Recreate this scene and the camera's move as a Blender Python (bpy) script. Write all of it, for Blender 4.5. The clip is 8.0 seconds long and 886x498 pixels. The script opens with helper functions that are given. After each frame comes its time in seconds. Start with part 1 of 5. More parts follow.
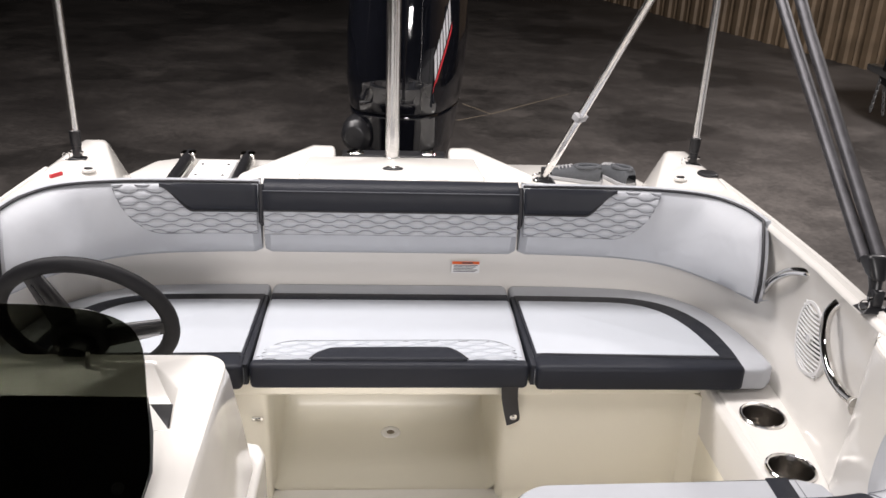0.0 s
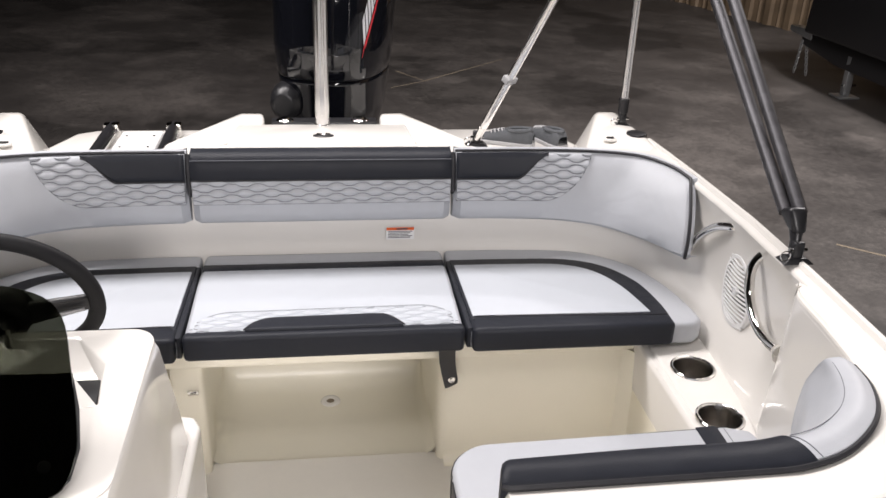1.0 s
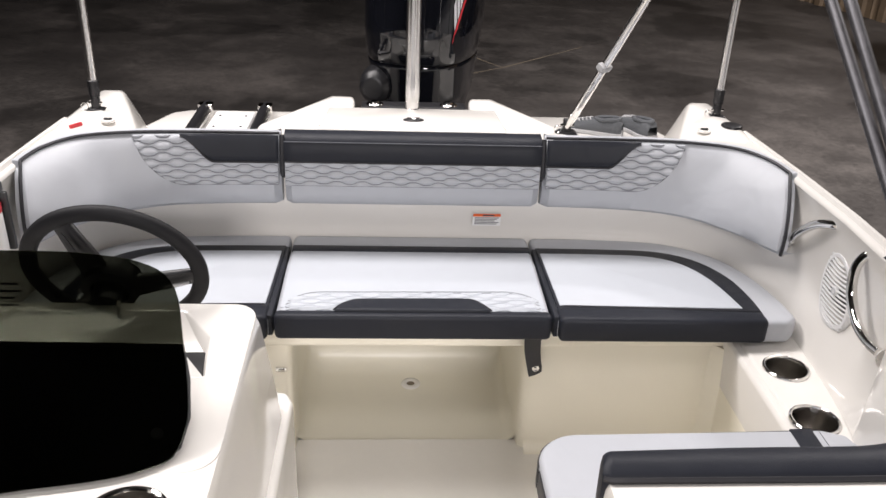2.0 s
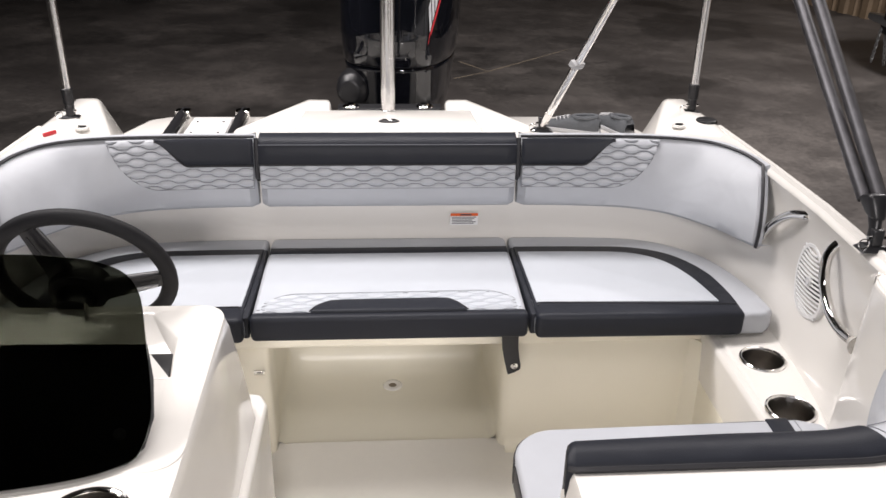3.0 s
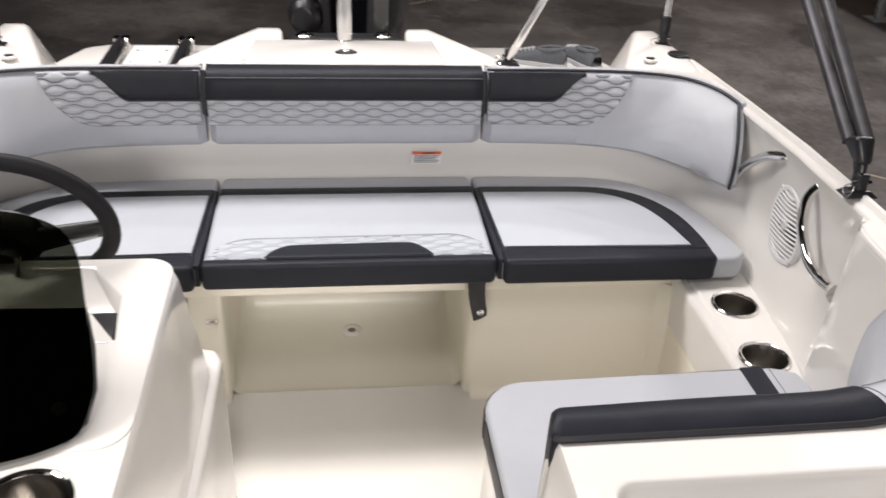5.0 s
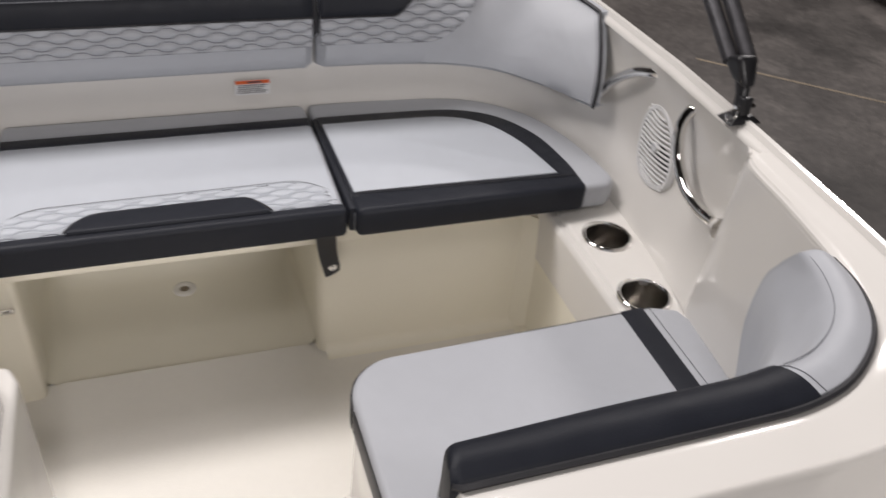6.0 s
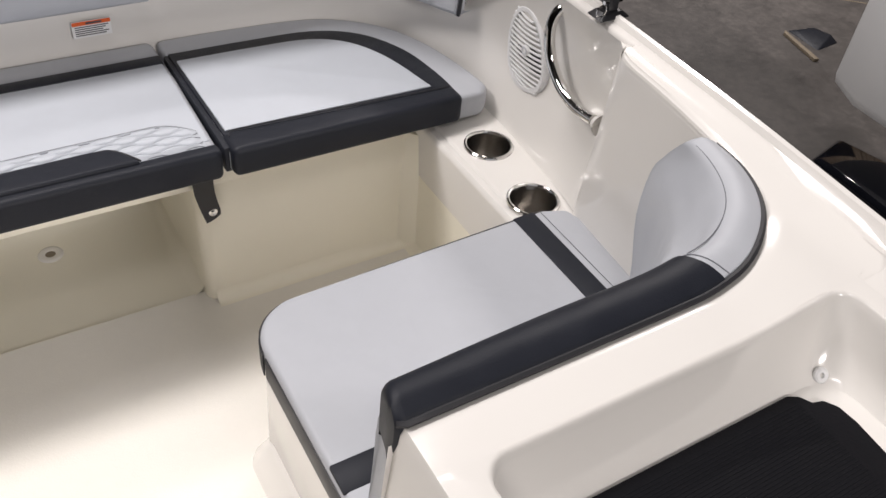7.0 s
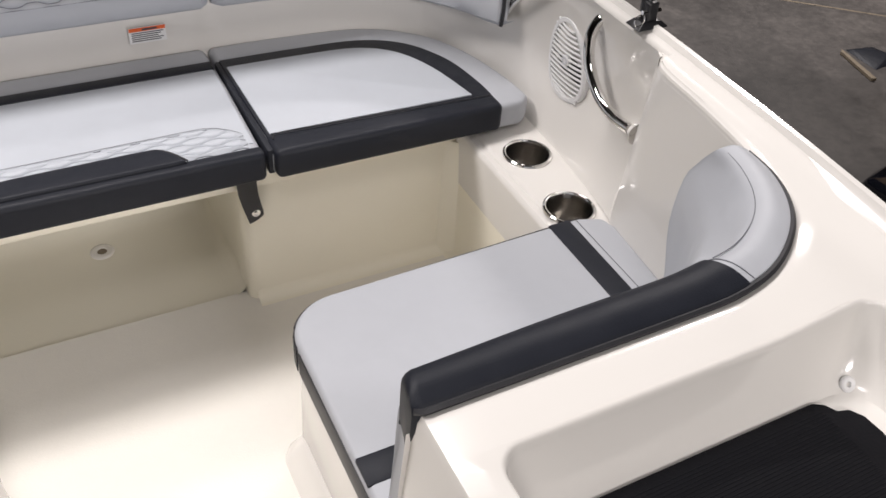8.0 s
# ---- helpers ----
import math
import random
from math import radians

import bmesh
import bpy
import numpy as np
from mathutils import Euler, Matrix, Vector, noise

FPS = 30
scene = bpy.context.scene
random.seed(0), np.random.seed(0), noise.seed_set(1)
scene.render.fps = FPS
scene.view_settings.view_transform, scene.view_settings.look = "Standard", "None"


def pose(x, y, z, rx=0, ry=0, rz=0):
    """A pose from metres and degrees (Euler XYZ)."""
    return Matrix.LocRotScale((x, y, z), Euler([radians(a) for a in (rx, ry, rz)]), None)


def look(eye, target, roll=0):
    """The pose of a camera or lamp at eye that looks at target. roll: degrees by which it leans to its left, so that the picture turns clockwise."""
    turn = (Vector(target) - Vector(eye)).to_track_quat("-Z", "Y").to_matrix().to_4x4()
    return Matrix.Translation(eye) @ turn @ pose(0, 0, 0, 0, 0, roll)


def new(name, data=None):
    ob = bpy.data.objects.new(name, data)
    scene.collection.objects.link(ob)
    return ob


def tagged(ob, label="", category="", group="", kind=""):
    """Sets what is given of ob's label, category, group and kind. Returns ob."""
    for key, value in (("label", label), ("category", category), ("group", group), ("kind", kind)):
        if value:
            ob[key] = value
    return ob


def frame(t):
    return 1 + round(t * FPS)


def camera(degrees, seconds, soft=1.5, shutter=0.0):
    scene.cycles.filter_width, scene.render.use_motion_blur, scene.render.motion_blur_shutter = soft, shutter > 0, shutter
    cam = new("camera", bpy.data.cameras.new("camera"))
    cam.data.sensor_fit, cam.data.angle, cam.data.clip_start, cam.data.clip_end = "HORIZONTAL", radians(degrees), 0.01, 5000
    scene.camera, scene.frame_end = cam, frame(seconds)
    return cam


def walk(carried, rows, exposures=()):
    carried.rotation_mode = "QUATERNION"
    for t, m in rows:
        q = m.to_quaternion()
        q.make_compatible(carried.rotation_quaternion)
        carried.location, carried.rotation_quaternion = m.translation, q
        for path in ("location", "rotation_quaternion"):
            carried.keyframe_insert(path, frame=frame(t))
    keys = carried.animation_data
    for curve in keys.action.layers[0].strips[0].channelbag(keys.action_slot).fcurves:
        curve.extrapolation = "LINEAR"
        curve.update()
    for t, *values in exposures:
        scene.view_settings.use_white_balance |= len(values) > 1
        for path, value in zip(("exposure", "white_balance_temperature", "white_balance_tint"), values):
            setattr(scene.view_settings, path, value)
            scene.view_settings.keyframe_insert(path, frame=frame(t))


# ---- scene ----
cam = camera(55.6, 8.0, shutter=0.35)
PATH = [
    (0, (-0.013, 0.185, 1.534), (0.12, 2.018, 0.746), 2.3),
    (0.5, (-0.007, 0.185, 1.53), (0.178, 2.002, 0.714), 2.1),
    (1, (0.003, 0.184, 1.523), (0.278, 1.974, 0.673), 2.4),
    (1.5, (-0.042, 0.189, 1.527), (0.18, 1.972, 0.65), 3.5),
    (1.7, (-0.057, 0.194, 1.524), (0.101, 1.981, 0.64), 3.6),
    (2.8, (-0.018, 0.175, 1.505), (0.081, 1.974, 0.636), 1.3),
    (3, (-0.007, 0.179, 1.503), (0.125, 1.975, 0.634), 1.2),
    (3.5, (-0.032, 0.173, 1.516), (0.112, 1.962, 0.634), 1.7),
    (4, (-0.053, 0.175, 1.502), (0.022, 1.958, 0.599), 2.0),
    (4.2, (-0.054, 0.181, 1.499), (0.011, 1.961, 0.588), 2.1),
    (5.5, (-0.009, 0.427, 1.465), (0.407, 2.041, 0.358), 4.5),
    (6, (-0.001, 0.577, 1.452), (0.598, 2.057, 0.247), 6.1),
    (6.5, (-0.036, 0.646, 1.442), (0.813, 1.903, 0.139), 6.7),
    (7, (-0.035, 0.628, 1.447), (0.811, 1.853, 0.112), 6.6),
    (7.5, (-0.015, 0.61, 1.444), (0.79, 1.867, 0.113), 6.3),
    (8, (-0.024, 0.584, 1.446), (0.728, 1.891, 0.131), 5.0),
]
walk(cam, [(t, look(eye, target, roll)) for t, eye, target, roll in PATH], [(0.0, 0.22), (4.2, 0.20), (5.5, -0.16), (6.0, -0.38), (6.5, -0.22), (7.2, -0.16), (8.0, -0.14)])

# ---- world and lights ----
world = bpy.data.worlds.new("world")
scene.world = world
world.use_nodes = True
world.node_tree.nodes["Background"].inputs[0].default_value = (0.9, 0.95, 1.0, 1)
world.node_tree.nodes["Background"].inputs[1].default_value = 0.02


def lamp(x, y, z, power, sx, sy, tx, ty, tz, color=(1.0, 0.945, 0.934)):
    data = bpy.data.lights.new("ceiling_lamp", "AREA")
    data.shape, data.size, data.size_y = "RECTANGLE", sx, sy
    data.energy, data.color = power, color
    ob = new("ceiling_lamp", data)
    ob.matrix_world = look((x, y, z), (tx, ty, tz))
    return ob


lamp(-0.9, 3.5, 4.7, 112, 1.8, 0.9, -0.9, 3.5, 0)
lamp(-3.0, 3.2, 4.8, 170, 1.8, 0.9, -2.0, 2.8, 0)
lamp(0.9, 3.6, 4.7, 84, 1.8, 0.9, 0.9, 3.6, 0)
lamp(0.5, -7.5, 4.2, 385, 1.6, 0.6, 0.3, 0.0, 0.5)
lamp(-0.3, -0.9, 4.8, 44, 1.2, 0.6, 0.1, -0.6, 0)
lamp(5.2, 5.6, 5.0, 430, 1.2, 0.6, 5.6, 7.0, 0)

# ---- materials ----


def material(name, color, rough=0.5, metal=0.0, coat=0.0, scale=30.0, vary=0.05, bump=0.0, bump_scale=200.0, spec=0.5, blotch=0.0, blotch_scale=3.0, wrinkle=0.0):
    m = bpy.data.materials.new(name)
    m.use_nodes = True
    nt = m.node_tree
    b = nt.nodes["Principled BSDF"]
    b.inputs["Roughness"].default_value = rough
    b.inputs["Metallic"].default_value = metal
    b.inputs["Coat Weight"].default_value = coat
    b.inputs["Coat Roughness"].default_value = 0.05
    b.inputs["Specular IOR Level"].default_value = spec
    tc = nt.nodes.new("ShaderNodeTexCoord")
    n1 = nt.nodes.new("ShaderNodeTexNoise")
    n1.inputs["Scale"].default_value = scale
    n1.inputs["Detail"].default_value = 4
    n2 = nt.nodes.new("ShaderNodeTexNoise")
    n2.inputs["Scale"].default_value = blotch_scale
    n2.inputs["Detail"].default_value = 3
    nt.links.new(tc.outputs["Object"], n1.inputs["Vector"])
    nt.links.new(tc.outputs["Object"], n2.inputs["Vector"])
    add = nt.nodes.new("ShaderNodeMath")
    add.operation = "MULTIPLY_ADD"
    add.inputs[1].default_value = vary * 2
    add.inputs[2].default_value = 1 - vary
    nt.links.new(n1.outputs["Fac"], add.inputs[0])
    add2 = nt.nodes.new("ShaderNodeMath")
    add2.operation = "MULTIPLY_ADD"
    add2.inputs[1].default_value = blotch * 2
    add2.inputs[2].default_value = 1 - blotch
    nt.links.new(n2.outputs["Fac"], add2.inputs[0])
    mul = nt.nodes.new("ShaderNodeMath")
    mul.operation = "MULTIPLY"
    nt.links.new(add.outputs[0], mul.inputs[0])
    nt.links.new(add2.outputs[0], mul.inputs[1])
    mix = nt.nodes.new("ShaderNodeVectorMath")
    mix.operation = "SCALE"
    mix.inputs[0].default_value = color
    nt.links.new(mul.outputs[0], mix.inputs["Scale"])
    nt.links.new(mix.outputs[0], b.inputs["Base Color"])
    rr = nt.nodes.new("ShaderNodeMath")
    rr.operation = "MULTIPLY_ADD"
    rr.inputs[1].default_value = rough * 0.3
    rr.inputs[2].default_value = rough * 0.85
    nt.links.new(n1.outputs["Fac"], rr.inputs[0])
    nt.links.new(rr.outputs[0], b.inputs["Roughness"])
    if bump:
        n3 = nt.nodes.new("ShaderNodeTexNoise")
        n3.inputs["Scale"].default_value = bump_scale
        n3.inputs["Detail"].default_value = 3
        nt.links.new(tc.outputs["Object"], n3.inputs["Vector"])
        bp = nt.nodes.new("ShaderNodeBump")
        bp.inputs["Strength"].default_value = bump
        bp.inputs["Distance"].default_value = 0.002
        nt.links.new(n3.outputs["Fac"], bp.inputs["Height"])
        nt.links.new(bp.outputs[0], b.inputs["Normal"])
        if wrinkle:
            n4 = nt.nodes.new("ShaderNodeTexNoise")
            n4.inputs["Scale"].default_value = 7.0
            n4.inputs["Detail"].default_value = 2
            n4.inputs["Distortion"].default_value = 0.6
            nt.links.new(tc.outputs["Object"], n4.inputs["Vector"])
            bp2 = nt.nodes.new("ShaderNodeBump")
            bp2.inputs["Strength"].default_value = wrinkle
            bp2.inputs["Distance"].default_value = 0.02
            nt.links.new(n4.outputs["Fac"], bp2.inputs["Height"])
            nt.links.new(bp2.outputs[0], bp.inputs["Normal"])
    return m


GEL = material("gelcoat", (0.80, 0.776, 0.738), rough=0.15, coat=0.35, spec=0.42, vary=0.012, scale=8, blotch=0.02)
# Locker and seat base gelcoat: cream, with warm bounced light in its colour.
CREAM = material("bounce_warmed_gelcoat", (0.875, 0.835, 0.715), rough=0.36, vary=0.015, scale=8, blotch=0.03)
NONSKID = material("nonskid_gelcoat", (0.80, 0.772, 0.712), rough=0.42, vary=0.02, scale=60, bump=0.25, bump_scale=350)
GREY = material("grey_vinyl", (0.455, 0.471, 0.505), wrinkle=0.3, rough=0.48, vary=0.03, bump=0.12, bump_scale=600, blotch=0.03)
PALE = material("pale_vinyl", (0.485, 0.512, 0.555), wrinkle=0.16, rough=0.5, vary=0.03, bump=0.12, bump_scale=600, blotch=0.03)
DARK = material("charcoal_vinyl", (0.0135, 0.0155, 0.0225), rough=0.5, spec=0.26, wrinkle=0.25, vary=0.08, bump=0.2, bump_scale=500, blotch=0.05)
PIPING = material("black_piping", (0.02, 0.02, 0.024), rough=0.5)
CHROME = material("polished_stainless", (0.78, 0.77, 0.75), rough=0.07, metal=1.0, vary=0.02)
STEEL = material("brushed_stainless", (0.47, 0.45, 0.425), rough=0.19, metal=1.0, vary=0.08, scale=60)
ALU = material("anodised_aluminium", (0.84, 0.83, 0.82), rough=0.24, metal=1.0, vary=0.06, scale=40)
TUBE = material("dull_steel_tube", (0.10, 0.098, 0.105), rough=0.5, metal=0.85, vary=0.3, scale=45, blotch=0.3, blotch_scale=14)
BLACK = material("black_plastic", (0.014, 0.014, 0.016), rough=0.38, vary=0.1)
GLOSS = material("gloss_black_paint", (0.005, 0.0055, 0.008), rough=0.05, spec=0.6, vary=0.05)
MAT = material("black_rubber_mat", (0.007, 0.007, 0.009), rough=0.8, spec=0.12, vary=0.15, bump=0.4, bump_scale=260)
WHITEP = material("white_plastic", (0.80, 0.80, 0.80), rough=0.35, vary=0.02)
BACKING = material("dark_backing_board", (0.035, 0.035, 0.037), rough=0.6)
GRIP = material("black_padded_grip", (0.011, 0.011, 0.013), rough=0.62, spec=0.3, vary=0.15, scale=90, bump=0.25, bump_scale=420)
RED = material("red_print", (0.55, 0.03, 0.04), rough=0.4)
ORANGE = material("orange_print", (0.75, 0.13, 0.03), rough=0.5)
INK = material("dark_print", (0.06, 0.06, 0.07), rough=0.5)
SILVER = material("silver_print", (0.62, 0.63, 0.66), rough=0.35)
STITCH = material("grey_thread", (0.16, 0.165, 0.185), rough=0.7)
THREAD = material("pale_grey_thread", (0.24, 0.25, 0.275), rough=0.7)
SHOE = material("grey_shoe_mesh", (0.075, 0.08, 0.088), rough=0.8, vary=0.25, scale=120, bump=0.6, bump_scale=300)
SOLE = material("pale_shoe_sole", (0.4, 0.4, 0.41), rough=0.7, vary=0.1)


def concrete():
    m = bpy.data.materials.new("stained_concrete")
    m.use_nodes = True
    nt = m.node_tree
    b = nt.nodes["Principled BSDF"]
    tc = nt.nodes.new("ShaderNodeTexCoord")
    fac = None
    for scale, lo, hi, detail in ((0.6, 0.36, 0.68, 9), (2.6, 0.34, 0.7, 9), (26.0, 0.3, 0.72, 8)):
        n = nt.nodes.new("ShaderNodeTexNoise")
        n.inputs["Scale"].default_value = scale
        n.inputs["Detail"].default_value = detail
        n.inputs["Roughness"].default_value = 0.62
        n.inputs["Distortion"].default_value = 0.15
        nt.links.new(tc.outputs["Object"], n.inputs["Vector"])
        r = nt.nodes.new("ShaderNodeMapRange")
        r.inputs["From Min"].default_value = lo
        r.inputs["From Max"].default_value = hi
        nt.links.new(n.outputs["Fac"], r.inputs["Value"])
        if fac is None:
            fac = r.outputs[0]
        else:
            mx = nt.nodes.new("ShaderNodeMath")
            mx.operation = "MULTIPLY_ADD"
            mx.inputs[1].default_value = 0.32 if scale < 5 else 0.6
            nt.links.new(r.outputs[0], mx.inputs[0])
            nt.links.new(fac, mx.inputs[2])
            fac = mx.outputs[0]
    ramp = nt.nodes.new("ShaderNodeValToRGB")
    e = ramp.color_ramp.elements
    e[0].position, e[0].color = 0.1, (0.040, 0.036, 0.0345, 1)
    e[1].position, e[1].color = 1.0, (0.165, 0.147, 0.135, 1)
    e2 = e.new(0.45)
    e2.color = (0.068, 0.061, 0.057, 1)
    half = nt.nodes.new("ShaderNodeMath")
    half.operation = "MULTIPLY"
    half.inputs[1].default_value = 0.55
    nt.links.new(fac, half.inputs[0])
    nt.links.new(half.outputs[0], ramp.inputs[0])
    stain = nt.nodes.new("ShaderNodeTexNoise")
    stain.inputs["Scale"].default_value = 0.42
    stain.inputs["Detail"].default_value = 5
    stain.inputs["Roughness"].default_value = 0.5
    nt.links.new(tc.outputs["Object"], stain.inputs["Vector"])
    sr = nt.nodes.new("ShaderNodeMapRange")
    sr.inputs["From Min"].default_value = 0.435
    sr.inputs["From Max"].default_value = 0.465
    sr.inputs["To Min"].default_value = 0.62
    sr.inputs["To Max"].default_value = 1.06
    nt.links.new(stain.outputs["Fac"], sr.inputs["Value"])
    wet = nt.nodes.new("ShaderNodeVectorMath")
    wet.operation = "SCALE"
    nt.links.new(ramp.outputs[0], wet.inputs[0])
    nt.links.new(sr.outputs[0], wet.inputs["Scale"])
    nt.links.new(wet.outputs[0], b.inputs["Base Color"])
    rg = nt.nodes.new("ShaderNodeMapRange")
    rg.inputs["To Min"].default_value = 0.38
    rg.inputs["To Max"].default_value = 0.75
    nt.links.new(half.outputs[0], rg.inputs["Value"])
    nt.links.new(rg.outputs[0], b.inputs["Roughness"])
    bp = nt.nodes.new("ShaderNodeBump")
    bp.inputs["Strength"].default_value = 0.10
    bp.inputs["Distance"].default_value = 0.01
    nt.links.new(fac, bp.inputs["Height"])
    nt.links.new(bp.outputs[0], b.inputs["Normal"])
    return m


CONCRETE = concrete()
METALWALL = material("tan_metal_cladding", (0.215, 0.155, 0.10), rough=0.5, vary=0.3, scale=1.5, blotch=0.35)
DARKWALL = material("dark_metal_cladding", (0.06, 0.055, 0.05), rough=0.6, vary=0.2, scale=1.0)
HULLW = material("white_hull_gelcoat", (0.76, 0.76, 0.76), rough=0.2, coat=0.5, vary=0.01)
GALV = material("galvanised_steel", (0.45, 0.46, 0.47), rough=0.4, metal=0.8, vary=0.15, scale=30)
TYRE = material("tyre_rubber", (0.018, 0.018, 0.018), rough=0.8, vary=0.2)
WOOD = material("weathered_wood", (0.22, 0.18, 0.13), rough=0.8, vary=0.3)

SMOKE = bpy.data.materials.new("smoked_acrylic")
SMOKE.use_nodes = True
_b = SMOKE.node_tree.nodes["Principled BSDF"]
_b.inputs["Base Color"].default_value = (0.042, 0.044, 0.033, 1)
_b.inputs["Transmission Weight"].default_value = 1.0
_b.inputs["Roughness"].default_value = 0.02
_b.inputs["IOR"].default_value = 1.3

# ---- mesh helpers ----


def finish(bm, smooth=38):
    bmesh.ops.recalc_face_normals(bm, faces=bm.faces)
    lim = radians(smooth)
    for f in bm.faces:
        f.smooth = True
    for e in bm.edges:
        e.smooth = len(e.link_faces) == 2 and e.calc_face_angle(0) < lim
    return bm


def part(name, bm, mat, parent=None, label="", smooth=38, recalc=True):
    """One bmesh as one mesh object, under a thing or a part."""
    if recalc:
        finish(bm, smooth)
    me = bpy.data.meshes.new(name)
    bm.to_mesh(me)
    bm.free()
    me.materials.append(mat)
    ob = new(name, me)
    if parent is not None:
        ob.parent = parent
    if label:
        tagged(ob, label)
    return ob


def thing(name, x, y, z, label, category, group="", kind=""):
    """An Empty at the thing's base."""
    ob = new(name)
    ob.location = (x, y, z)
    ob.empty_display_size = 0.05
    return tagged(ob, label, category, group, kind)


def settle(root):
    """Parts were built in world places: keep them there under the moved Empty."""
    inv = Matrix.Translation(-root.location)
    for c in root.children:
        c.matrix_parent_inverse = inv
    return root


def curve_through(pts, n):
    """Catmull-Rom through points, n steps a stretch."""
    p = [Vector(q) for q in pts]
    out = []
    for i in range(len(p) - 1):
        a, b, c, d = p[max(i - 1, 0)], p[i], p[i + 1], p[min(i + 2, len(p) - 1)]
        for k in range(n):
            t = k / n
            out.append(0.5 * ((2 * b) + (c - a) * t + (2 * a - 5 * b + 4 * c - d) * t * t + (3 * b - a - 3 * c + d) * t ** 3))
    out.append(p[-1])
    return out


def loft(rows, closed_rows=False, closed_cols=False, thick=0.0, bm=None):
    """A sheet over rows of points, solid if thick."""
    bm = bm or bmesh.new()
    v = [[bm.verts.new(p) for p in r] for r in rows]
    nr, nc = len(v), len(v[0])
    fs = []
    for i in range(nr if closed_rows else nr - 1):
        for j in range(nc if closed_cols else nc - 1):
            q = [v[i][j], v[i][(j + 1) % nc], v[(i + 1) % nr][(j + 1) % nc], v[(i + 1) % nr][j]]
            if len(set(q)) == 4:
                fs.append(bm.faces.new(q))
    if thick:
        bmesh.ops.recalc_face_normals(bm, faces=bm.faces)
        bmesh.ops.solidify(bm, geom=bm.faces[:], thickness=thick)
    return bm


def bevel_sharp(bm, r, seg=3, lim=25):
    if r <= 0:
        return bm
    es = [e for e in bm.edges if len(e.link_faces) == 2 and e.calc_face_angle(0) > radians(lim)]
    bmesh.ops.bevel(bm, geom=es, offset=r, segments=seg, profile=0.5, affect="EDGES", clamp_overlap=True)
    return bm


def prism(poly, z0, z1, r=0.0, seg=3, slope=0.0, y0=0.0):
    """A plan outline raised from z0 to z1, edges rounded; slope tips it in y."""
    bm = bmesh.new()
    lo = [bm.verts.new((p[0], p[1], z0)) for p in poly]
    hi = [bm.verts.new((p[0], p[1], z1)) for p in poly]
    n = len(poly)
    bm.faces.new(lo[::-1])
    bm.faces.new(hi)
    for i in range(n):
        bm.faces.new((lo[i], lo[(i + 1) % n], hi[(i + 1) % n], hi[i]))
    bmesh.ops.recalc_face_normals(bm, faces=bm.faces)
    bevel_sharp(bm, r, seg)
    if slope:
        for v in bm.verts:
            v.co.z += (v.co.y - y0) * slope
    return bm


def hull_of(pts, r=0.0, seg=3):
    bm = bmesh.new()
    for p in pts:
        bm.verts.new(p)
    res = bmesh.ops.convex_hull(bm, input=bm.verts)
    bmesh.ops.delete(bm, geom=[v for v in bm.verts if not v.link_faces], context="VERTS")
    bmesh.ops.dissolve_limit(bm, angle_limit=0.02, verts=bm.verts, edges=bm.edges)
    bmesh.ops.recalc_face_normals(bm, faces=bm.faces)
    return bevel_sharp(bm, r, seg)


def box(x0, x1, y0, y1, z0, z1, r=0.0, seg=2):
    return prism([(x0, y0), (x1, y0), (x1, y1), (x0, y1)], z0, z1, r, seg)


def tube(pts, r, seg=12, bm=None, cap=True):
    bm = bm or bmesh.new()
    p = [Vector(q) for q in pts]
    rings = []
    side = None
    for i, c in enumerate(p):
        d = (p[min(i + 1, len(p) - 1)] - p[max(i - 1, 0)]).normalized()
        if side is None:
            side = d.orthogonal().normalized()
        side = (side - d * side.dot(d)).normalized()
        up = d.cross(side)
        rad = r[i] if isinstance(r, (list, tuple)) else r
        rings.append([bm.verts.new(c + rad * (math.cos(a) * side + math.sin(a) * up)) for a in (2 * math.pi * k / seg for k in range(seg))])
    for a, b in zip(rings, rings[1:]):
        for k in range(seg):
            bm.faces.new((a[k], a[(k + 1) % seg], b[(k + 1) % seg], b[k]))
    if cap:
        bm.faces.new(rings[0][::-1])
        bm.faces.new(rings[-1])
    return bm


def turned(profile, m=Matrix.Identity(4), seg=32):
    """A lathe of (radius, height) pairs round z, laid at m."""
    bm = bmesh.new()
    rows = [[m @ Vector((r * math.cos(a), r * math.sin(a), z)) for a in (2 * math.pi * k / seg for k in range(seg))] for r, z in profile]
    return loft(rows, closed_cols=True, bm=bm)


def mirror(bm):
    for v in bm.verts:
        v.co.x = -v.co.x
    bmesh.ops.reverse_faces(bm, faces=bm.faces)
    return bm


def both(builder, side):
    bm = builder()
    return mirror(bm) if side < 0 else bm


FLOOR = -0.01
GROUND = -0.75
SLOPE = -0.051
Y0 = 1.97

# ---- the shed ----
ground = part("ground", box(-40, 40, -30, 45, GROUND - 0.2, GROUND), CONCRETE)
tagged(ground, "dark stained concrete floor of a shed", "floor", kind="structure")


def wall_sheet(x0, x1, z0, z1, pitch, depth):
    """Ribbed cladding in the xz plane, facing -y, 6 cm thick."""
    bm = bmesh.new()
    xs, n = [], int((x1 - x0) / pitch)
    for i in range(n):
        a = x0 + i * pitch
        xs += [(a, 0), (a + pitch * 0.34, 0), (a + pitch * 0.37, -depth * 0.2), (a + pitch * 0.40, 0), (a + pitch * 0.74, 0), (a + pitch * 0.80, -depth), (a + pitch * 0.93, -depth)]
    xs.append((x0 + n * pitch, 0))
    rows = [[Vector((x, y, z)) for x, y in xs] for z in (z0, z1)]
    return loft(rows, thick=0.05, bm=bm)


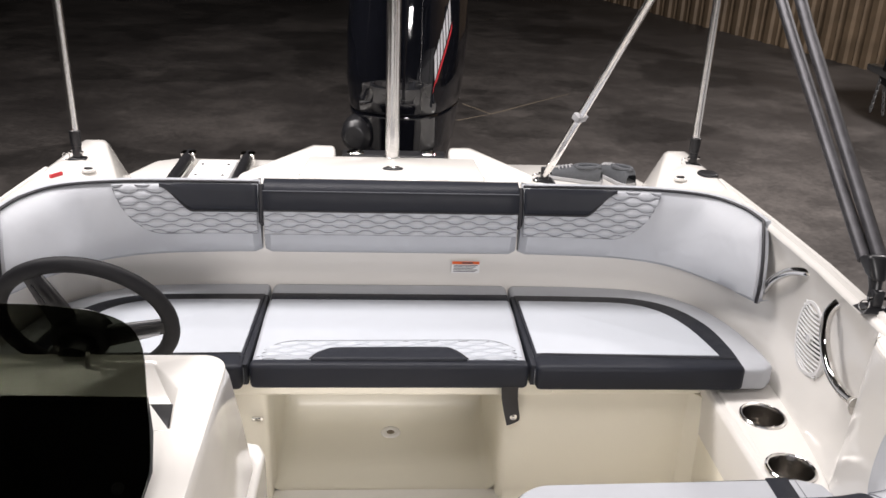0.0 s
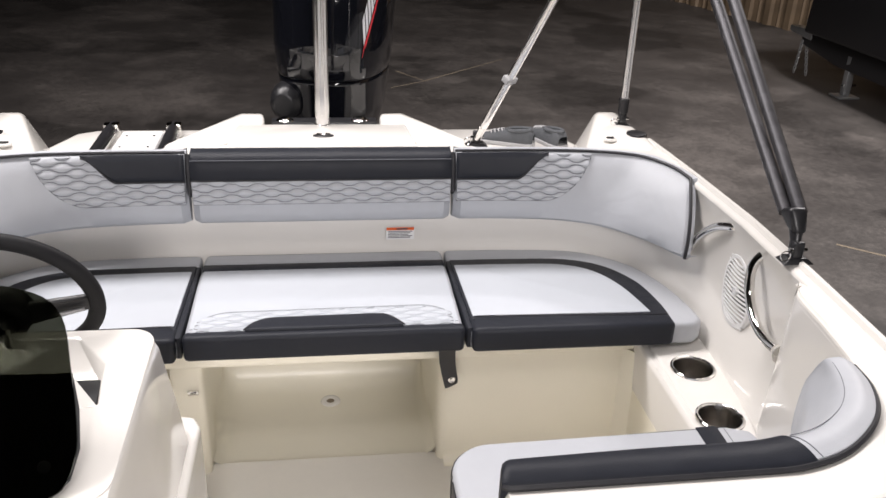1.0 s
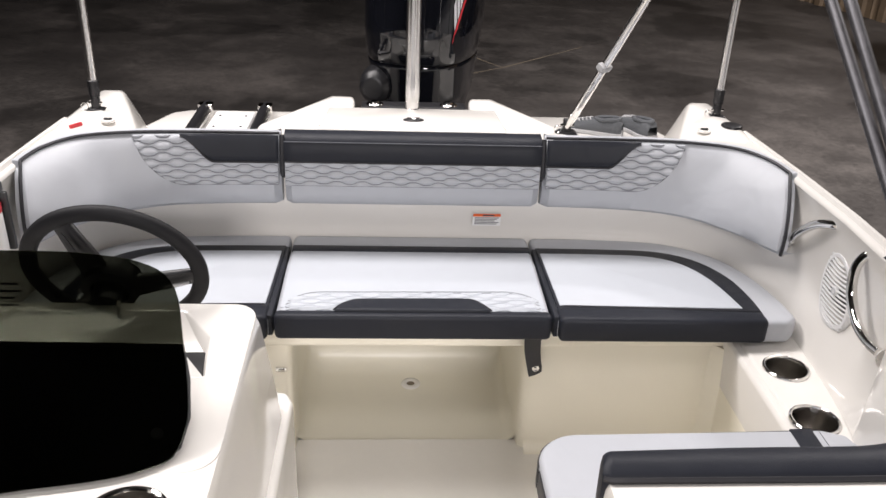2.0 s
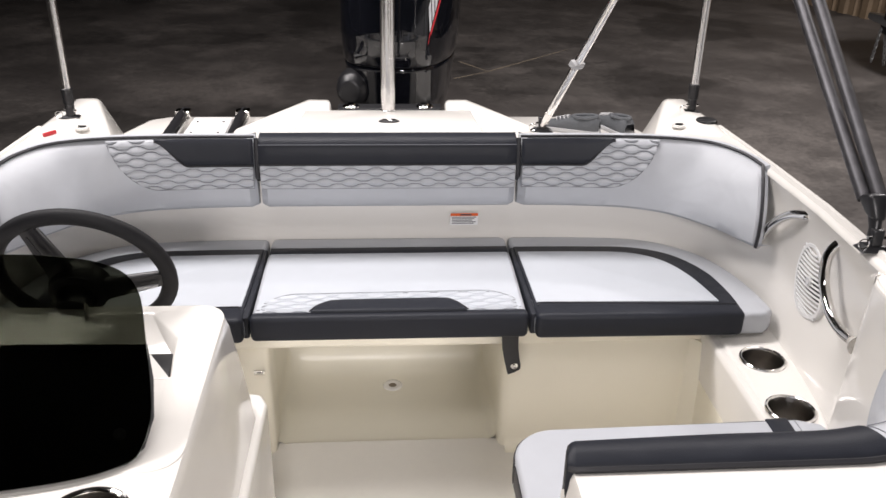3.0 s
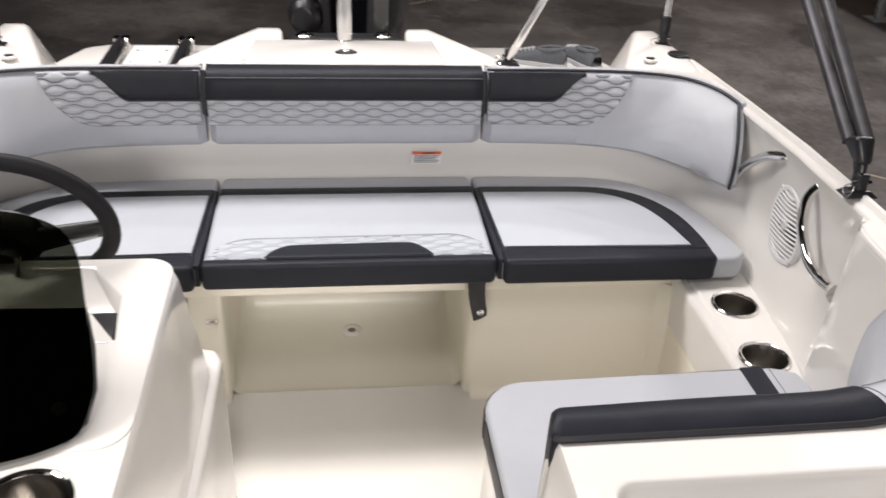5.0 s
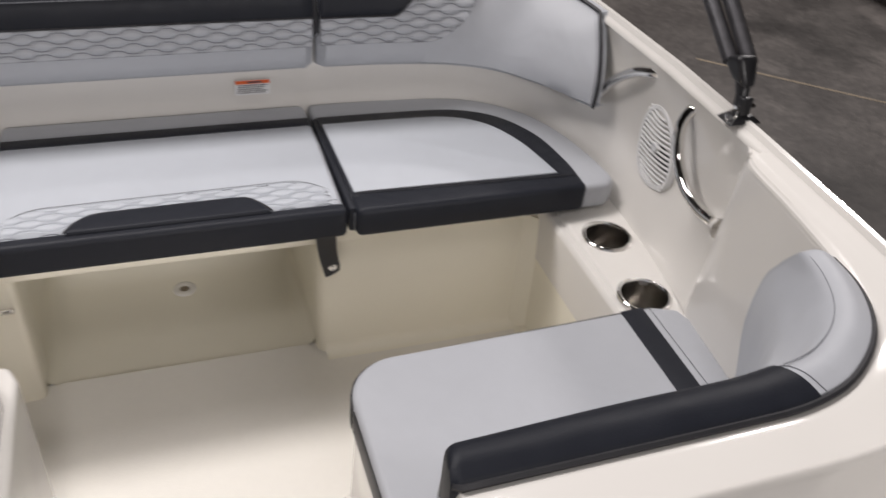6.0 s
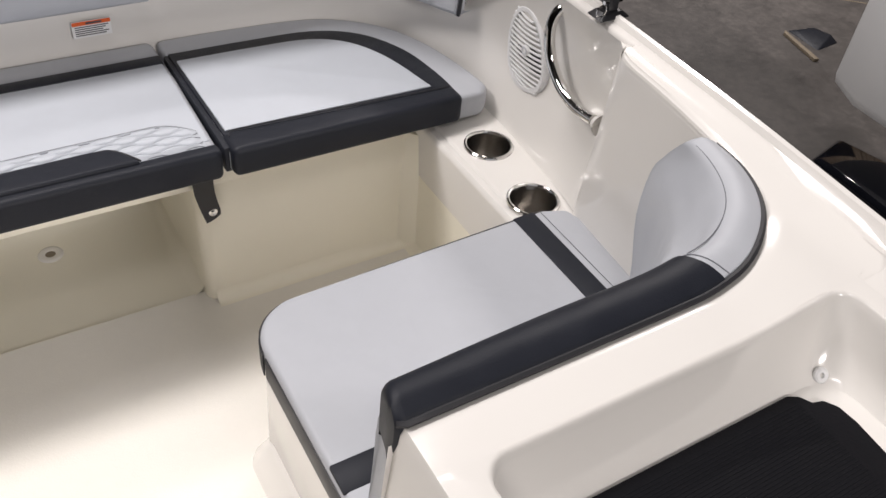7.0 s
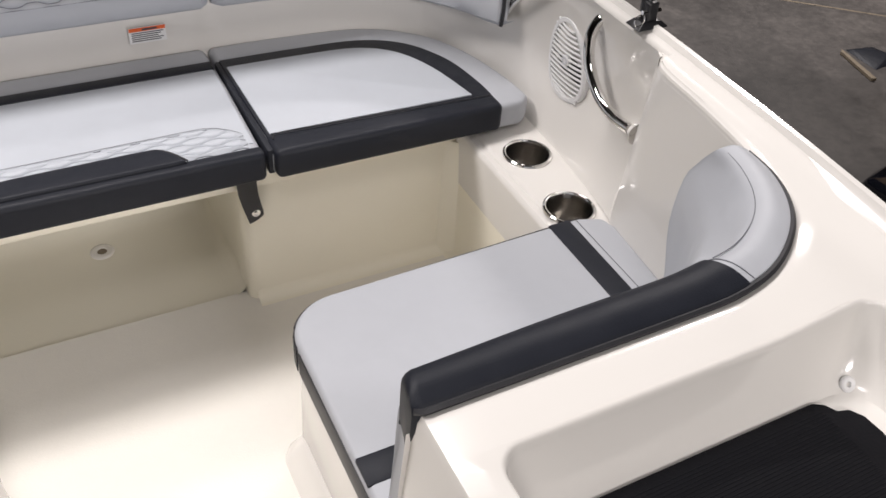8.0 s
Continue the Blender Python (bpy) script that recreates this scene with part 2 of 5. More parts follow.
def place_wall(name, mat, length, m, label):
    ob = part(name, wall_sheet(-length / 2, length / 2, GROUND, 5.6, 0.45, 0.05), mat, smooth=10)
    ob.matrix_world = m
    return tagged(ob, label, "wall", kind="structure")


place_wall("wall_east", METALWALL, 30, pose(7.55, 11.6, 0, 0, 0, -74.5), "tan ribbed metal cladding wall of the shed")
place_wall("wall_north", DARKWALL, 40, pose(-9.0, 25.0, 0, 0, 0, 15.5), "dark ribbed metal cladding wall of the shed")
place_wall("wall_west", DARKWALL, 44, pose(-16.0, 4.0, 0, 0, 0, 105.5), "dark ribbed metal cladding wall of the shed")
place_wall("wall_south", DARKWALL, 40, pose(0.0, -14.0, 0, 0, 0, 195.5), "dark ribbed metal cladding wall of the shed")
ceiling = part("ceiling", box(-30, 30, -25, 40, 5.6, 5.8), DARKWALL)
tagged(ceiling, "dark unlit roof of the shed", "ceiling", kind="structure")

# ---- boat: hull, deck, liner ----
boat = thing("boat", 0, 0.6, GROUND, "cream moulded open deck boat standing on a trailer", "boat")

OUTER = [(2.64, 1.035, 0.733), (2.5, 1.035, 0.74), (2.2, 1.03, 0.755), (1.9, 1.02, 0.769), (1.6, 1.005, 0.776), (1.3, 0.985, 0.780), (1.0, 0.955, 0.783), (0.6, 0.91, 0.788),
         (0.0, 0.86, 0.80), (-0.8, 0.80, 0.84), (-1.6, 0.66, 0.85), (-2.2, 0.42, 0.86), (-2.5, 0.12, 0.86)]
INNER = [(2.23, 1.0), (2.05, 0.99), (1.9, 0.98), (1.7, 0.972), (1.585, 0.962)]


def outer_at(y):
    pts = sorted(OUTER)
    for a, b in zip(pts, pts[1:]):
        if a[0] <= y <= b[0]:
            t = (y - a[0]) / (b[0] - a[0])
            return a[1] + t * (b[1] - a[1]), a[2] + t * (b[2] - a[2])
    e = pts[0] if y < pts[0][0] else pts[-1]
    return e[1], e[2]


def hull_shell():
    rows = []
    for y, x, z in OUTER:
        k = max(0.0, (-0.8 - y) / 1.7)
        rows.append([Vector((s * a, y, b)) for s, a, b in (
            (-1, x, z - 0.035), (-1, x + 0.02, z - 0.06), (-1, x + 0.03, z - 0.10), (-1, x + 0.02, 0.25 + 0.3 * k), (-1, x * 0.80, -0.22 + 0.5 * k), (-1, x * 0.4, -0.35 + 0.5 * k),
            (0, 0, -0.48 + 0.55 * k), (1, x * 0.4, -0.35 + 0.5 * k), (1, x * 0.80, -0.22 + 0.5 * k), (1, x + 0.02, 0.25 + 0.3 * k), (1, x + 0.03, z - 0.10), (1, x + 0.02, z - 0.06), (1, x, z - 0.035))])
    bm = loft(rows)
    vs = [v for v in bm.verts if abs(v.co.y - 2.64) < 1e-5 and v.co.z < 0.3]
    bm.faces.new(sorted(vs, key=lambda v: math.atan2(v.co.z - 0.1, v.co.x)))
    return bm


part("hull", hull_shell(), HULLW, boat, "white gelcoat hull")


def rim_x(y):
    """Inner edge of the aft gunwale, where the liner meets it."""
    return outer_at(y)[0] - 0.038 - 0.012 * max(0, 1.9 - y)


def rim(y):
    return rim_x(y), y, outer_at(y)[1] - 0.0175


def gunwale():
    ys = [2.62, 2.45, 2.23, 2.05, 1.9, 1.7, 1.62, 1.56]
    rows = []
    for y in ys:
        x, z = outer_at(y)
        xi = rim_x(y)
        rows.append([Vector((xi, y, z - 0.020)), Vector((xi + 0.0005, y, z - 0.017)), Vector((xi + 0.0025, y, z - 0.0125)), Vector((xi + 0.006, y, z - 0.010)), Vector((x - 0.026, y, z - 0.0075)), Vector((x - 0.021, y, z + 0.002)), Vector((x - 0.012, y, z + 0.003)),
                     Vector((x - 0.003, y, z - 0.003)), Vector((x + 0.003, y, z - 0.012)), Vector((x + 0.004, y, z - 0.045))])
    return loft(rows)


def fore_gunwale():
    rows = []
    for y in (1.56, 1.5, 1.4, 1.25, 1.0, 0.6, 0.0, -0.8, -1.6, -2.2, -2.5):
        x, z = outer_at(y)
        xi = {1.56: 0.95, 1.5: 0.925, 1.4: 0.915, 1.25: 0.885, 1.0: 0.862, 0.6: 0.81, 0.0: 0.74, -0.8: 0.66, -1.6: 0.5, -2.2: 0.25, -2.5: 0.03}[y]
        zi = z - 0.012
        rows.append([Vector((xi - 0.010, y, zi - 0.03)), Vector((xi - 0.003, y, zi - 0.006)), Vector((xi + 0.006, y, zi)), Vector((x - 0.035, y, z - 0.004)), Vector((x - 0.028, y, z + 0.003)), Vector((x - 0.012, y, z + 0.003)),
                     Vector((x - 0.002, y, z - 0.004)), Vector((x + 0.003, y, z - 0.012)), Vector((x + 0.004, y, z - 0.045))])
    return loft(rows)


def bend(a, b, t):
    t = max(0.0, min(1.0, t))
    return a + (b - a) * t * t * (3 - 2 * t)


def zt(x):
    return 0.735 + bend(0.0, 0.018, (x - 0.66) / 0.16) + bend(0.0, 0.017, (x - 0.86) / 0.10)


def zd(x, y):
    """Height of the port deck, which falls a little towards the notch."""
    return zt(x) - bend(0.0, 0.006, (y - 1.25) / 0.3) * bend(0.0, 1.0, (x - 0.84) / 0.06)


def port_gunwale(ys, inner):
    rows = []
    for y in ys:
        x, z = outer_at(y)
        xi = inner(y)
        row = [Vector((u, y, zd(u, y))) for u in (xi, xi + (0.93 - xi) * 0.5 if xi < 0.92 else xi + 0.004)]
        row += [Vector((x - 0.026, y, max(z - 0.0075, zd(x, y) - 0.002))), Vector((x - 0.021, y, z + 0.002)), Vector((x - 0.012, y, z + 0.003)), Vector((x - 0.003, y, z - 0.003)), Vector((x + 0.003, y, z - 0.012)), Vector((x + 0.004, y, z - 0.045))]
        rows.append(row)
    return loft(rows)


LIP = [(0.988, 0.915), (1.06, 0.919), (1.15, 0.923), (1.25, 0.928), (1.35, 0.934), (1.45, 0.941), (1.53, 0.948), (1.566, 0.953)]
for s in (1, -1):
    part("gunwale", both(gunwale, s), GEL, boat)
part("fore_gunwale", mirror(fore_gunwale()), GEL, boat)
part("fore_gunwale", port_gunwale([p[0] for p in LIP], dict(LIP).get), GEL, boat)
part("notch_cap", loft([[Vector((0.936, 1.560, 0.7615)), Vector((0.965, 1.602, 0.7565))], [Vector((0.955, 1.550, 0.7615)), Vector((0.978, 1.575, 0.7615))]]), GEL, boat)
part("deck_infill", loft([[Vector((x, y, zd(x, y) - 0.0005)) for x in (0.84, 0.87, 0.90, 0.935)] for y in (0.98, 1.01, 1.04, 1.10)]), GEL, boat)
part("bow_gunwale", port_gunwale([0.988, 0.8, 0.6, 0.3, 0.0, -0.8, -1.6, -2.2, -2.5], lambda y: 0.861 if y > 0.29 else outer_at(y)[0] - 0.09), GEL, boat)

part("cockpit_floor", box(-0.92, 0.92, -1.2, 2.075, FLOOR - 0.04, FLOOR), NONSKID, boat, "cream moulded cockpit floor")

# liner wall behind the seats and along the side, by columns of (x, y, z)
LINER = [
    [(0, 2.51, 0.36), (0, 2.495, 0.45), (0, 2.475, 0.51), (0, 2.465, 0.57), (0, 2.49, 0.68), (0, 2.50, 0.718)],
    [(0.37, 2.51, 0.36), (0.37, 2.495, 0.45), (0.37, 2.475, 0.51), (0.37, 2.465, 0.57), (0.37, 2.49, 0.68), (0.37, 2.50, 0.718)],
    [(0.55, 2.50, 0.36), (0.55, 2.485, 0.45), (0.55, 2.465, 0.51), (0.55, 2.455, 0.57), (0.57, 2.48, 0.68), (0.58, 2.49, 0.72)],
    [(0.76, 2.475, 0.36), (0.76, 2.465, 0.45), (0.755, 2.45, 0.51), (0.75, 2.435, 0.57), (0.78, 2.46, 0.68), (0.80, 2.47, 0.73)],
    [(0.90, 2.375, 0.36), (0.90, 2.37, 0.45), (0.895, 2.36, 0.51), (0.89, 2.345, 0.57), (0.93, 2.37, 0.68), (0.95, 2.385, 0.74)],
    [(0.965, 2.19, 0.36), (0.97, 2.20, 0.45), (0.975, 2.20, 0.51), (0.98, 2.20, 0.57), (0.998, 2.22, 0.68), rim(2.23)],
    [(0.985, 2.04, 0.365), (0.998, 2.06, 0.45), (1.012, 2.07, 0.51), (1.014, 2.07, 0.57), (1.003, 2.07, 0.68), rim(2.06)],
    [(0.982, 1.90, 0.37), (1.005, 1.90, 0.45), (1.022, 1.90, 0.51), (1.024, 1.90, 0.57), (1.004, 1.90, 0.69), rim(1.90)],
    [(0.970, 1.75, 0.373), (0.995, 1.74, 0.45), (1.013, 1.73, 0.51), (1.014, 1.72, 0.57), (0.995, 1.71, 0.69), rim(1.71)],
    [(0.955, 1.64, 0.376), (0.978, 1.625, 0.45), (0.99, 1.615, 0.51), (0.988, 1.605, 0.57), (0.978, 1.60, 0.69), rim(1.595)],
    [(0.944, 1.5945, 0.378), (0.943, 1.589, 0.45), (0.942, 1.585, 0.51), (0.9415, 1.581, 0.57), (0.940, 1.573, 0.68), (0.939, 1.5665, 0.766)],
]


def liner():
    cols = [curve_through(c, 4) for c in LINER]
    rows = list(zip(*cols))
    rows = [curve_through(r, 6) for r in rows]
    return loft(rows)


def side_panel():
    top = curve_through([(0.939, 1.568, 0.752), (0.925, 1.537, 0.752), (0.914, 1.42, 0.752), (0.890, 1.26, 0.75), (0.861, 1.18, 0.745), (0.836, 1.12, 0.74), (0.80, 1.08, 0.735)], 4)
    low = curve_through([(0.945, 1.60, 0.30), (0.940, 1.55, 0.30), (0.93, 1.42, 0.30), (0.92, 1.26, 0.30), (0.90, 1.18, 0.30), (0.87, 1.12, 0.3), (0.83, 1.08, 0.3)], 4)
    return loft([[q.lerp(p, k / 6) for p, q in zip(top, low)] for k in range(7)])


for s in (1, -1):
    part("liner", both(liner, s), GEL, boat, "glossy cream moulded inner liner")
part("side_panel", side_panel(), GEL, boat)


def aft_deck():
    inner = [Vector(c[-1]) for c in LINER[:5]] + [Vector((0.997, 2.23, 0.75))]
    outer = [Vector(p) for p in ((0, 2.63, 0.722), (0.37, 2.62, 0.722), (0.55, 2.555, 0.722), (0.80, 2.545, 0.728), (0.985, 2.56, 0.735), (1.0, 2.30, 0.752))]
    rows = [curve_through([a.lerp(b, t) - Vector((0, 0, 0.012 if t == 0 else 0)) for a, b in zip(inner, outer)], 6) for t in (0, 0.12, 0.4, 0.7, 1)]
    rows.append([p - Vector((0, -0.006, 0.02)) for p in rows[-1]])
    rows.append([p - Vector((0, -0.01, 0.25)) for p in rows[-2]])
    return loft(rows)


def corner_pod():
    return hull_of([(0.80, 2.56, 0.715), (1.0, 2.45, 0.735), (1.03, 2.46, 0.72), (1.03, 2.93, 0.70), (0.91, 2.84, 0.752), (0.93, 2.90, 0.742), (1.0, 2.90, 0.742), (1.01, 2.62, 0.742), (0.93, 2.62, 0.745),
                    (0.78, 2.62, 0.45), (0.82, 2.98, 0.45), (1.03, 2.98, 0.45), (1.03, 2.46, 0.45)], 0.02, 4)


for s in (1, -1):
    part("aft_deck", both(aft_deck, s), GEL, boat)
    part("corner_pod", both(corner_pod, s), GEL, boat)
    part("swim_platform", both(lambda: prism([(0.36, 2.54), (0.92, 2.54), (0.93, 3.02), (0.87, 3.19), (0.79, 3.235), (0.40, 3.235), (0.35, 3.15)], 0.42, 0.585, 0.03, 4), s), GEL, boat, "cream swim platform")
part("motor_well", hull_of([(-0.30, 2.60, 0.716), (0.30, 2.60, 0.716), (-0.28, 2.79, 0.722), (0.28, 2.79, 0.722), (-0.30, 2.81, 0.5), (0.30, 2.81, 0.5), (-0.32, 2.60, 0.5), (0.32, 2.60, 0.5)], 0.006), GEL, boat)
for s in (1, -1):
    part("well_horn", both(lambda: hull_of([(0.182, 2.74, 0.728), (0.184, 2.84, 0.744), (0.25, 2.84, 0.747), (0.189, 2.89, 0.741), (0.262, 2.89, 0.742), (0.345, 2.74, 0.728), (0.47, 2.63, 0.72), (0.30, 2.60, 0.724), (0.40, 2.92, 0.5), (0.18, 2.92, 0.5), (0.48, 2.62, 0.5)], 0.012, 3), s), GEL, boat)
# Grey slab edge drawn as the thin shadow line round the lid.
part("hatch_shade_line", prism([(-0.281, 2.541), (0.281, 2.541), (0.266, 2.770), (-0.266, 2.770)], 0.69, 0.7275), STITCH, boat, "thin grey strip in place of the shadow line round the hatch lid")
part("transom_hatch", prism([(-0.277, 2.545), (0.277, 2.545), (0.262, 2.765), (-0.262, 2.765)], 0.70, 0.742, 0.006, 3, 0.0, 2.545), GEL, boat, "raised cream hatch lid")
part("transom_bar", box(-0.163, 0.176, 2.835, 2.90, 0.52, 0.724, 0.004), BLACK, boat)
for x in (-0.12, 0.12):
    part("bar_bolt", turned([(0.0, 0.009), (0.012, 0.009), (0.014, 0.005), (0.024, 0.004), (0.028, 0.001), (0.029, -0.002)], pose(x, 2.868, 0.7245), 24), CHROME, boat)

# seat base with the open locker
part("base_column", box(-0.40, -0.315, 2.035, 2.15, FLOOR - 0.03, 0.378, 0.015, 3), CREAM, boat)
part("base_beam", box(-0.42, 0.42, 2.015, 2.10, 0.335, 0.382, 0.012, 3), CREAM, boat)
part("seat_base", prism([(0.294, 2.120), (0.294, 2.066), (0.297, 2.052), (0.306, 2.042), (0.322, 2.037), (0.98, 2.037), (0.98, 2.12)], -0.05, 0.3475), CREAM, boat)
part("seat_base", hull_of([(-0.395, 2.05, -0.05), (-0.98, 2.05, -0.05), (-0.395, 2.035, 0.30), (-0.98, 2.035, 0.30), (-0.395, 2.3, -0.05), (-0.98, 2.3, -0.05), (-0.395, 2.3, 0.30), (-0.98, 2.3, 0.30)], 0.01), CREAM, boat)
part("base_flange", box(0.36, 0.99, 2.022, 2.48, 0.335, 0.375, 0.010, 3), CREAM, boat)
part("base_flange", box(-0.99, -0.36, 2.022, 2.48, 0.335, 0.375, 0.010, 3), CREAM, boat)
LOCK = curve_through([(0, 2.07, -0.012), (0, 2.12, -0.022), (0, 2.25, -0.042), (0, 2.40, -0.047), (0, 2.47, -0.035), (0, 2.505, 0.01), (0, 2.52, 0.12), (0, 2.53, 0.38)], 6)


def locker_well():
    cross = [(-0.335, 0.40), (-0.333, 0.10), (-0.328, 0.04), (-0.312, 0.012), (-0.285, 0.0), (0.0, 0.0), (0.265, 0.0), (0.287, 0.012), (0.302, 0.04), (0.306, 0.10), (0.308, 0.40)]
    return loft([[Vector((x, p.y - (0.0 if h < 0.05 else 0.0), max(p.z, p.z + h) if p.z < 0.2 else p.z)) for x, h in cross] for p in LOCK])


part("locker_well", locker_well(), CREAM, boat, "cream moulded locker well")
part("locker_back", hull_of([(-0.45, 2.52, -0.05), (0.45, 2.52, -0.05), (-0.45, 2.55, 0.37), (0.45, 2.55, 0.37), (-0.45, 2.6, -0.05), (0.45, 2.6, -0.05), (-0.45, 2.6, 0.37), (0.45, 2.6, 0.37)]), CREAM, boat)
part("locker_side", box(-0.42, -0.33, 2.10, 2.55, -0.05, 0.37), CREAM, boat)
part("locker_side", box(0.30, 0.42, 2.10, 2.55, -0.05, 0.37), CREAM, boat)



def cove(a, b, n, r=0.045):
    """A hollow moulded corner between the floor and an upright face, from a to b, n out of the face."""
    a, b, n = Vector(a), Vector(b), Vector(n)
    rows = []
    for k in range(9):
        t = radians(90 * k / 8)
        off = n * (r * (1 - math.sin(t))) + Vector((0, 0, r * (1 - math.cos(t)) + 0.0005))
        rows.append([a + off, b + off])
    return loft(rows)


part("floor_cove", cove((0.312, 2.037, FLOOR), (0.83, 2.037, FLOOR), (0, -1, 0), 0.028), CREAM, boat)
part("floor_cove", cove((0.826, 1.58, FLOOR), (0.826, 2.05, FLOOR), (-1, 0, 0), 0.028), CREAM, boat)
part("corner_cove", hull_of([(0.826, 2.037, -0.02), (0.79, 2.037, -0.02), (0.826, 2.0, -0.02), (0.815, 2.026, -0.02), (0.826, 2.037, 0.335), (0.79, 2.037, 0.335), (0.826, 2.0, 0.335), (0.815, 2.026, 0.335)]), CREAM, boat)

# side ledge with cup holders


def holed_cell(bm, x0, x1, y0, y1, cx, cy, r, z, n=40):
    """A rectangle of the deck with a round hole."""
    inner, outer = [], []
    for k in range(n):
        a = 2 * math.pi * (k + 0.5) / n
        c, s_ = math.cos(a), math.sin(a)
        t = min((x1 - cx) / c if c > 0 else (x0 - cx) / c, (y1 - cy) / s_ if s_ > 0 else (y0 - cy) / s_)
        inner.append(Vector((cx + r * c, cy + r * s_, z)))
        outer.append(Vector((cx + t * c, cy + t * s_, z)))
    for x, y in ((x0, y0), (x1, y0), (x0, y1), (x1, y1)):
        k = min(range(n), key=lambda q: (outer[q] - Vector((x, y, z))).length)
        outer[k] = Vector((x, y, z))
    return loft([outer, inner, [p - Vector((0, 0, 0.01)) for p in inner]], closed_cols=True, bm=bm)


def ledge_top():
    bm = bmesh.new()
    z = 0.374
    holed_cell(bm, 0.846, 0.997, 1.765, 2.06, 0.911, 1.867, 0.05, z)
    holed_cell(bm, 0.846, 0.997, 1.55, 1.765, 0.891, 1.663, 0.05, z)
    loft([[Vector((x, y, h)) for y in (1.3, 1.55, 1.765, 2.06)] for x, h in ((0.846, z), (0.842, z - 0.001), (0.838, z - 0.006), (0.834, z - 0.006), (0.822, z - 0.005), (0.816, z - 0.010), (0.814, z - 0.018), (0.822, 0.2))], bm=bm)
    bmesh.ops.remove_doubles(bm, verts=bm.verts, dist=0.0005)
    return bm


part("side_ledge", ledge_top(), GEL, boat, "cream ledge with two cup holders")


def cup_holder(x, y, z, parent):
    m = pose(x, y, z)
    c = part("cup_holder", turned([(0.044, -0.085), (0.0465, -0.08), (0.0475, -0.01), (0.048, 0.001), (0.0495, 0.0035), (0.053, 0.0042), (0.056, 0.003), (0.0565, 0.0)], m, 40), STEEL, parent, "stainless steel cup holder")
    part("base", turned([(0.0, -0.083), (0.02, -0.0835), (0.045, -0.084)], m, 32), STEEL, c)
    part("rim", turned([(0.0482, 0.002), (0.0495, 0.0045), (0.0525, 0.0055), (0.0555, 0.004), (0.0568, 0.001)], m, 40), CHROME, c, "polished rim")
    return c


cup_holder(0.911, 1.867, 0.374, boat)
cup_holder(0.891, 1.663, 0.374, boat)
part("ledge_face", hull_of([(0.826, 1.3, -0.05), (0.98, 1.3, -0.05), (0.825, 2.1, -0.05), (0.98, 2.1, -0.05), (0.82, 1.3, 0.27), (0.98, 1.3, 0.27), (0.82, 2.1, 0.27), (0.98, 2.1, 0.27)], 0.0), CREAM, boat)

# port console with the tray
part("lounge_base", hull_of([(0.262, 1.0, -0.03), (0.262, 1.60, -0.03), (0.9, 1.60, -0.03), (0.9, 1.0, -0.03), (0.275, 1.0, 0.31), (0.275, 1.61, 0.31), (0.93, 1.61, 0.31), (0.93, 1.0, 0.31)], 0.02, 3), GEL, boat)

# ---- cushions ----




TOP = [(0, 2.425, 0.762), (0.20, 2.425, 0.762), (0.37, 2.425, 0.762), (0.56, 2.422, 0.763), (0.75, 2.405, 0.765), (0.885, 2.36, 0.766), (0.952, 2.287, 0.761), (0.978, 2.208, 0.753)]
BOT = [(0, 2.42, 0.553), (0.20, 2.42, 0.553), (0.37, 2.42, 0.553), (0.54, 2.412, 0.553), (0.69, 2.385, 0.555), (0.81, 2.325, 0.556), (0.90, 2.225, 0.558), (0.955, 2.115, 0.56)]
STEP = 10
TOPC, BOTC = curve_through(TOP, STEP), curve_through(BOT, STEP)


def at_u(c, u):
    f = max(0.0, min(u, len(TOP) - 1.0001)) * STEP
    i = int(f)
    return c[i].lerp(c[min(i + 1, len(c) - 1)], f - i)


def face(u, v, off=0.0):
    """A point on the backrest's face: u along its curve (0 in the middle, 7 at the end), v up its height, off out of it."""
    b, t = at_u(BOTC, u), at_u(TOPC, u)
    d = at_u(TOPC, min(u + 0.05, 6.999)) - at_u(TOPC, max(u - 0.05, 0))
    n = Vector((d.y, -d.x, 0)).normalized()
    k = 4 * v * (1 - v)
    off += 0.022 * bend(0.0, 1.0, (u - 4.6) / 1.1) * (1 - bend(0.0, 1.0, (u - 6.3) / 0.7)) * min(1.0, 5 * (1 - v), 4 * v + 0.3) if off > -0.02 else 0.0
    return b.lerp(t, v) + n * (off + 0.018 * k) + d.normalized() * (0.034 * bend(0.0, 1.0, (u - 5.9) / 1.1) * k)


def u_of_x(x):
    lo, hi = 0.0, 6.999
    for _ in range(40):
        m = (lo + hi) / 2
        if at_u(TOPC, m).x < x:
            lo = m
        else:
            hi = m
    return lo


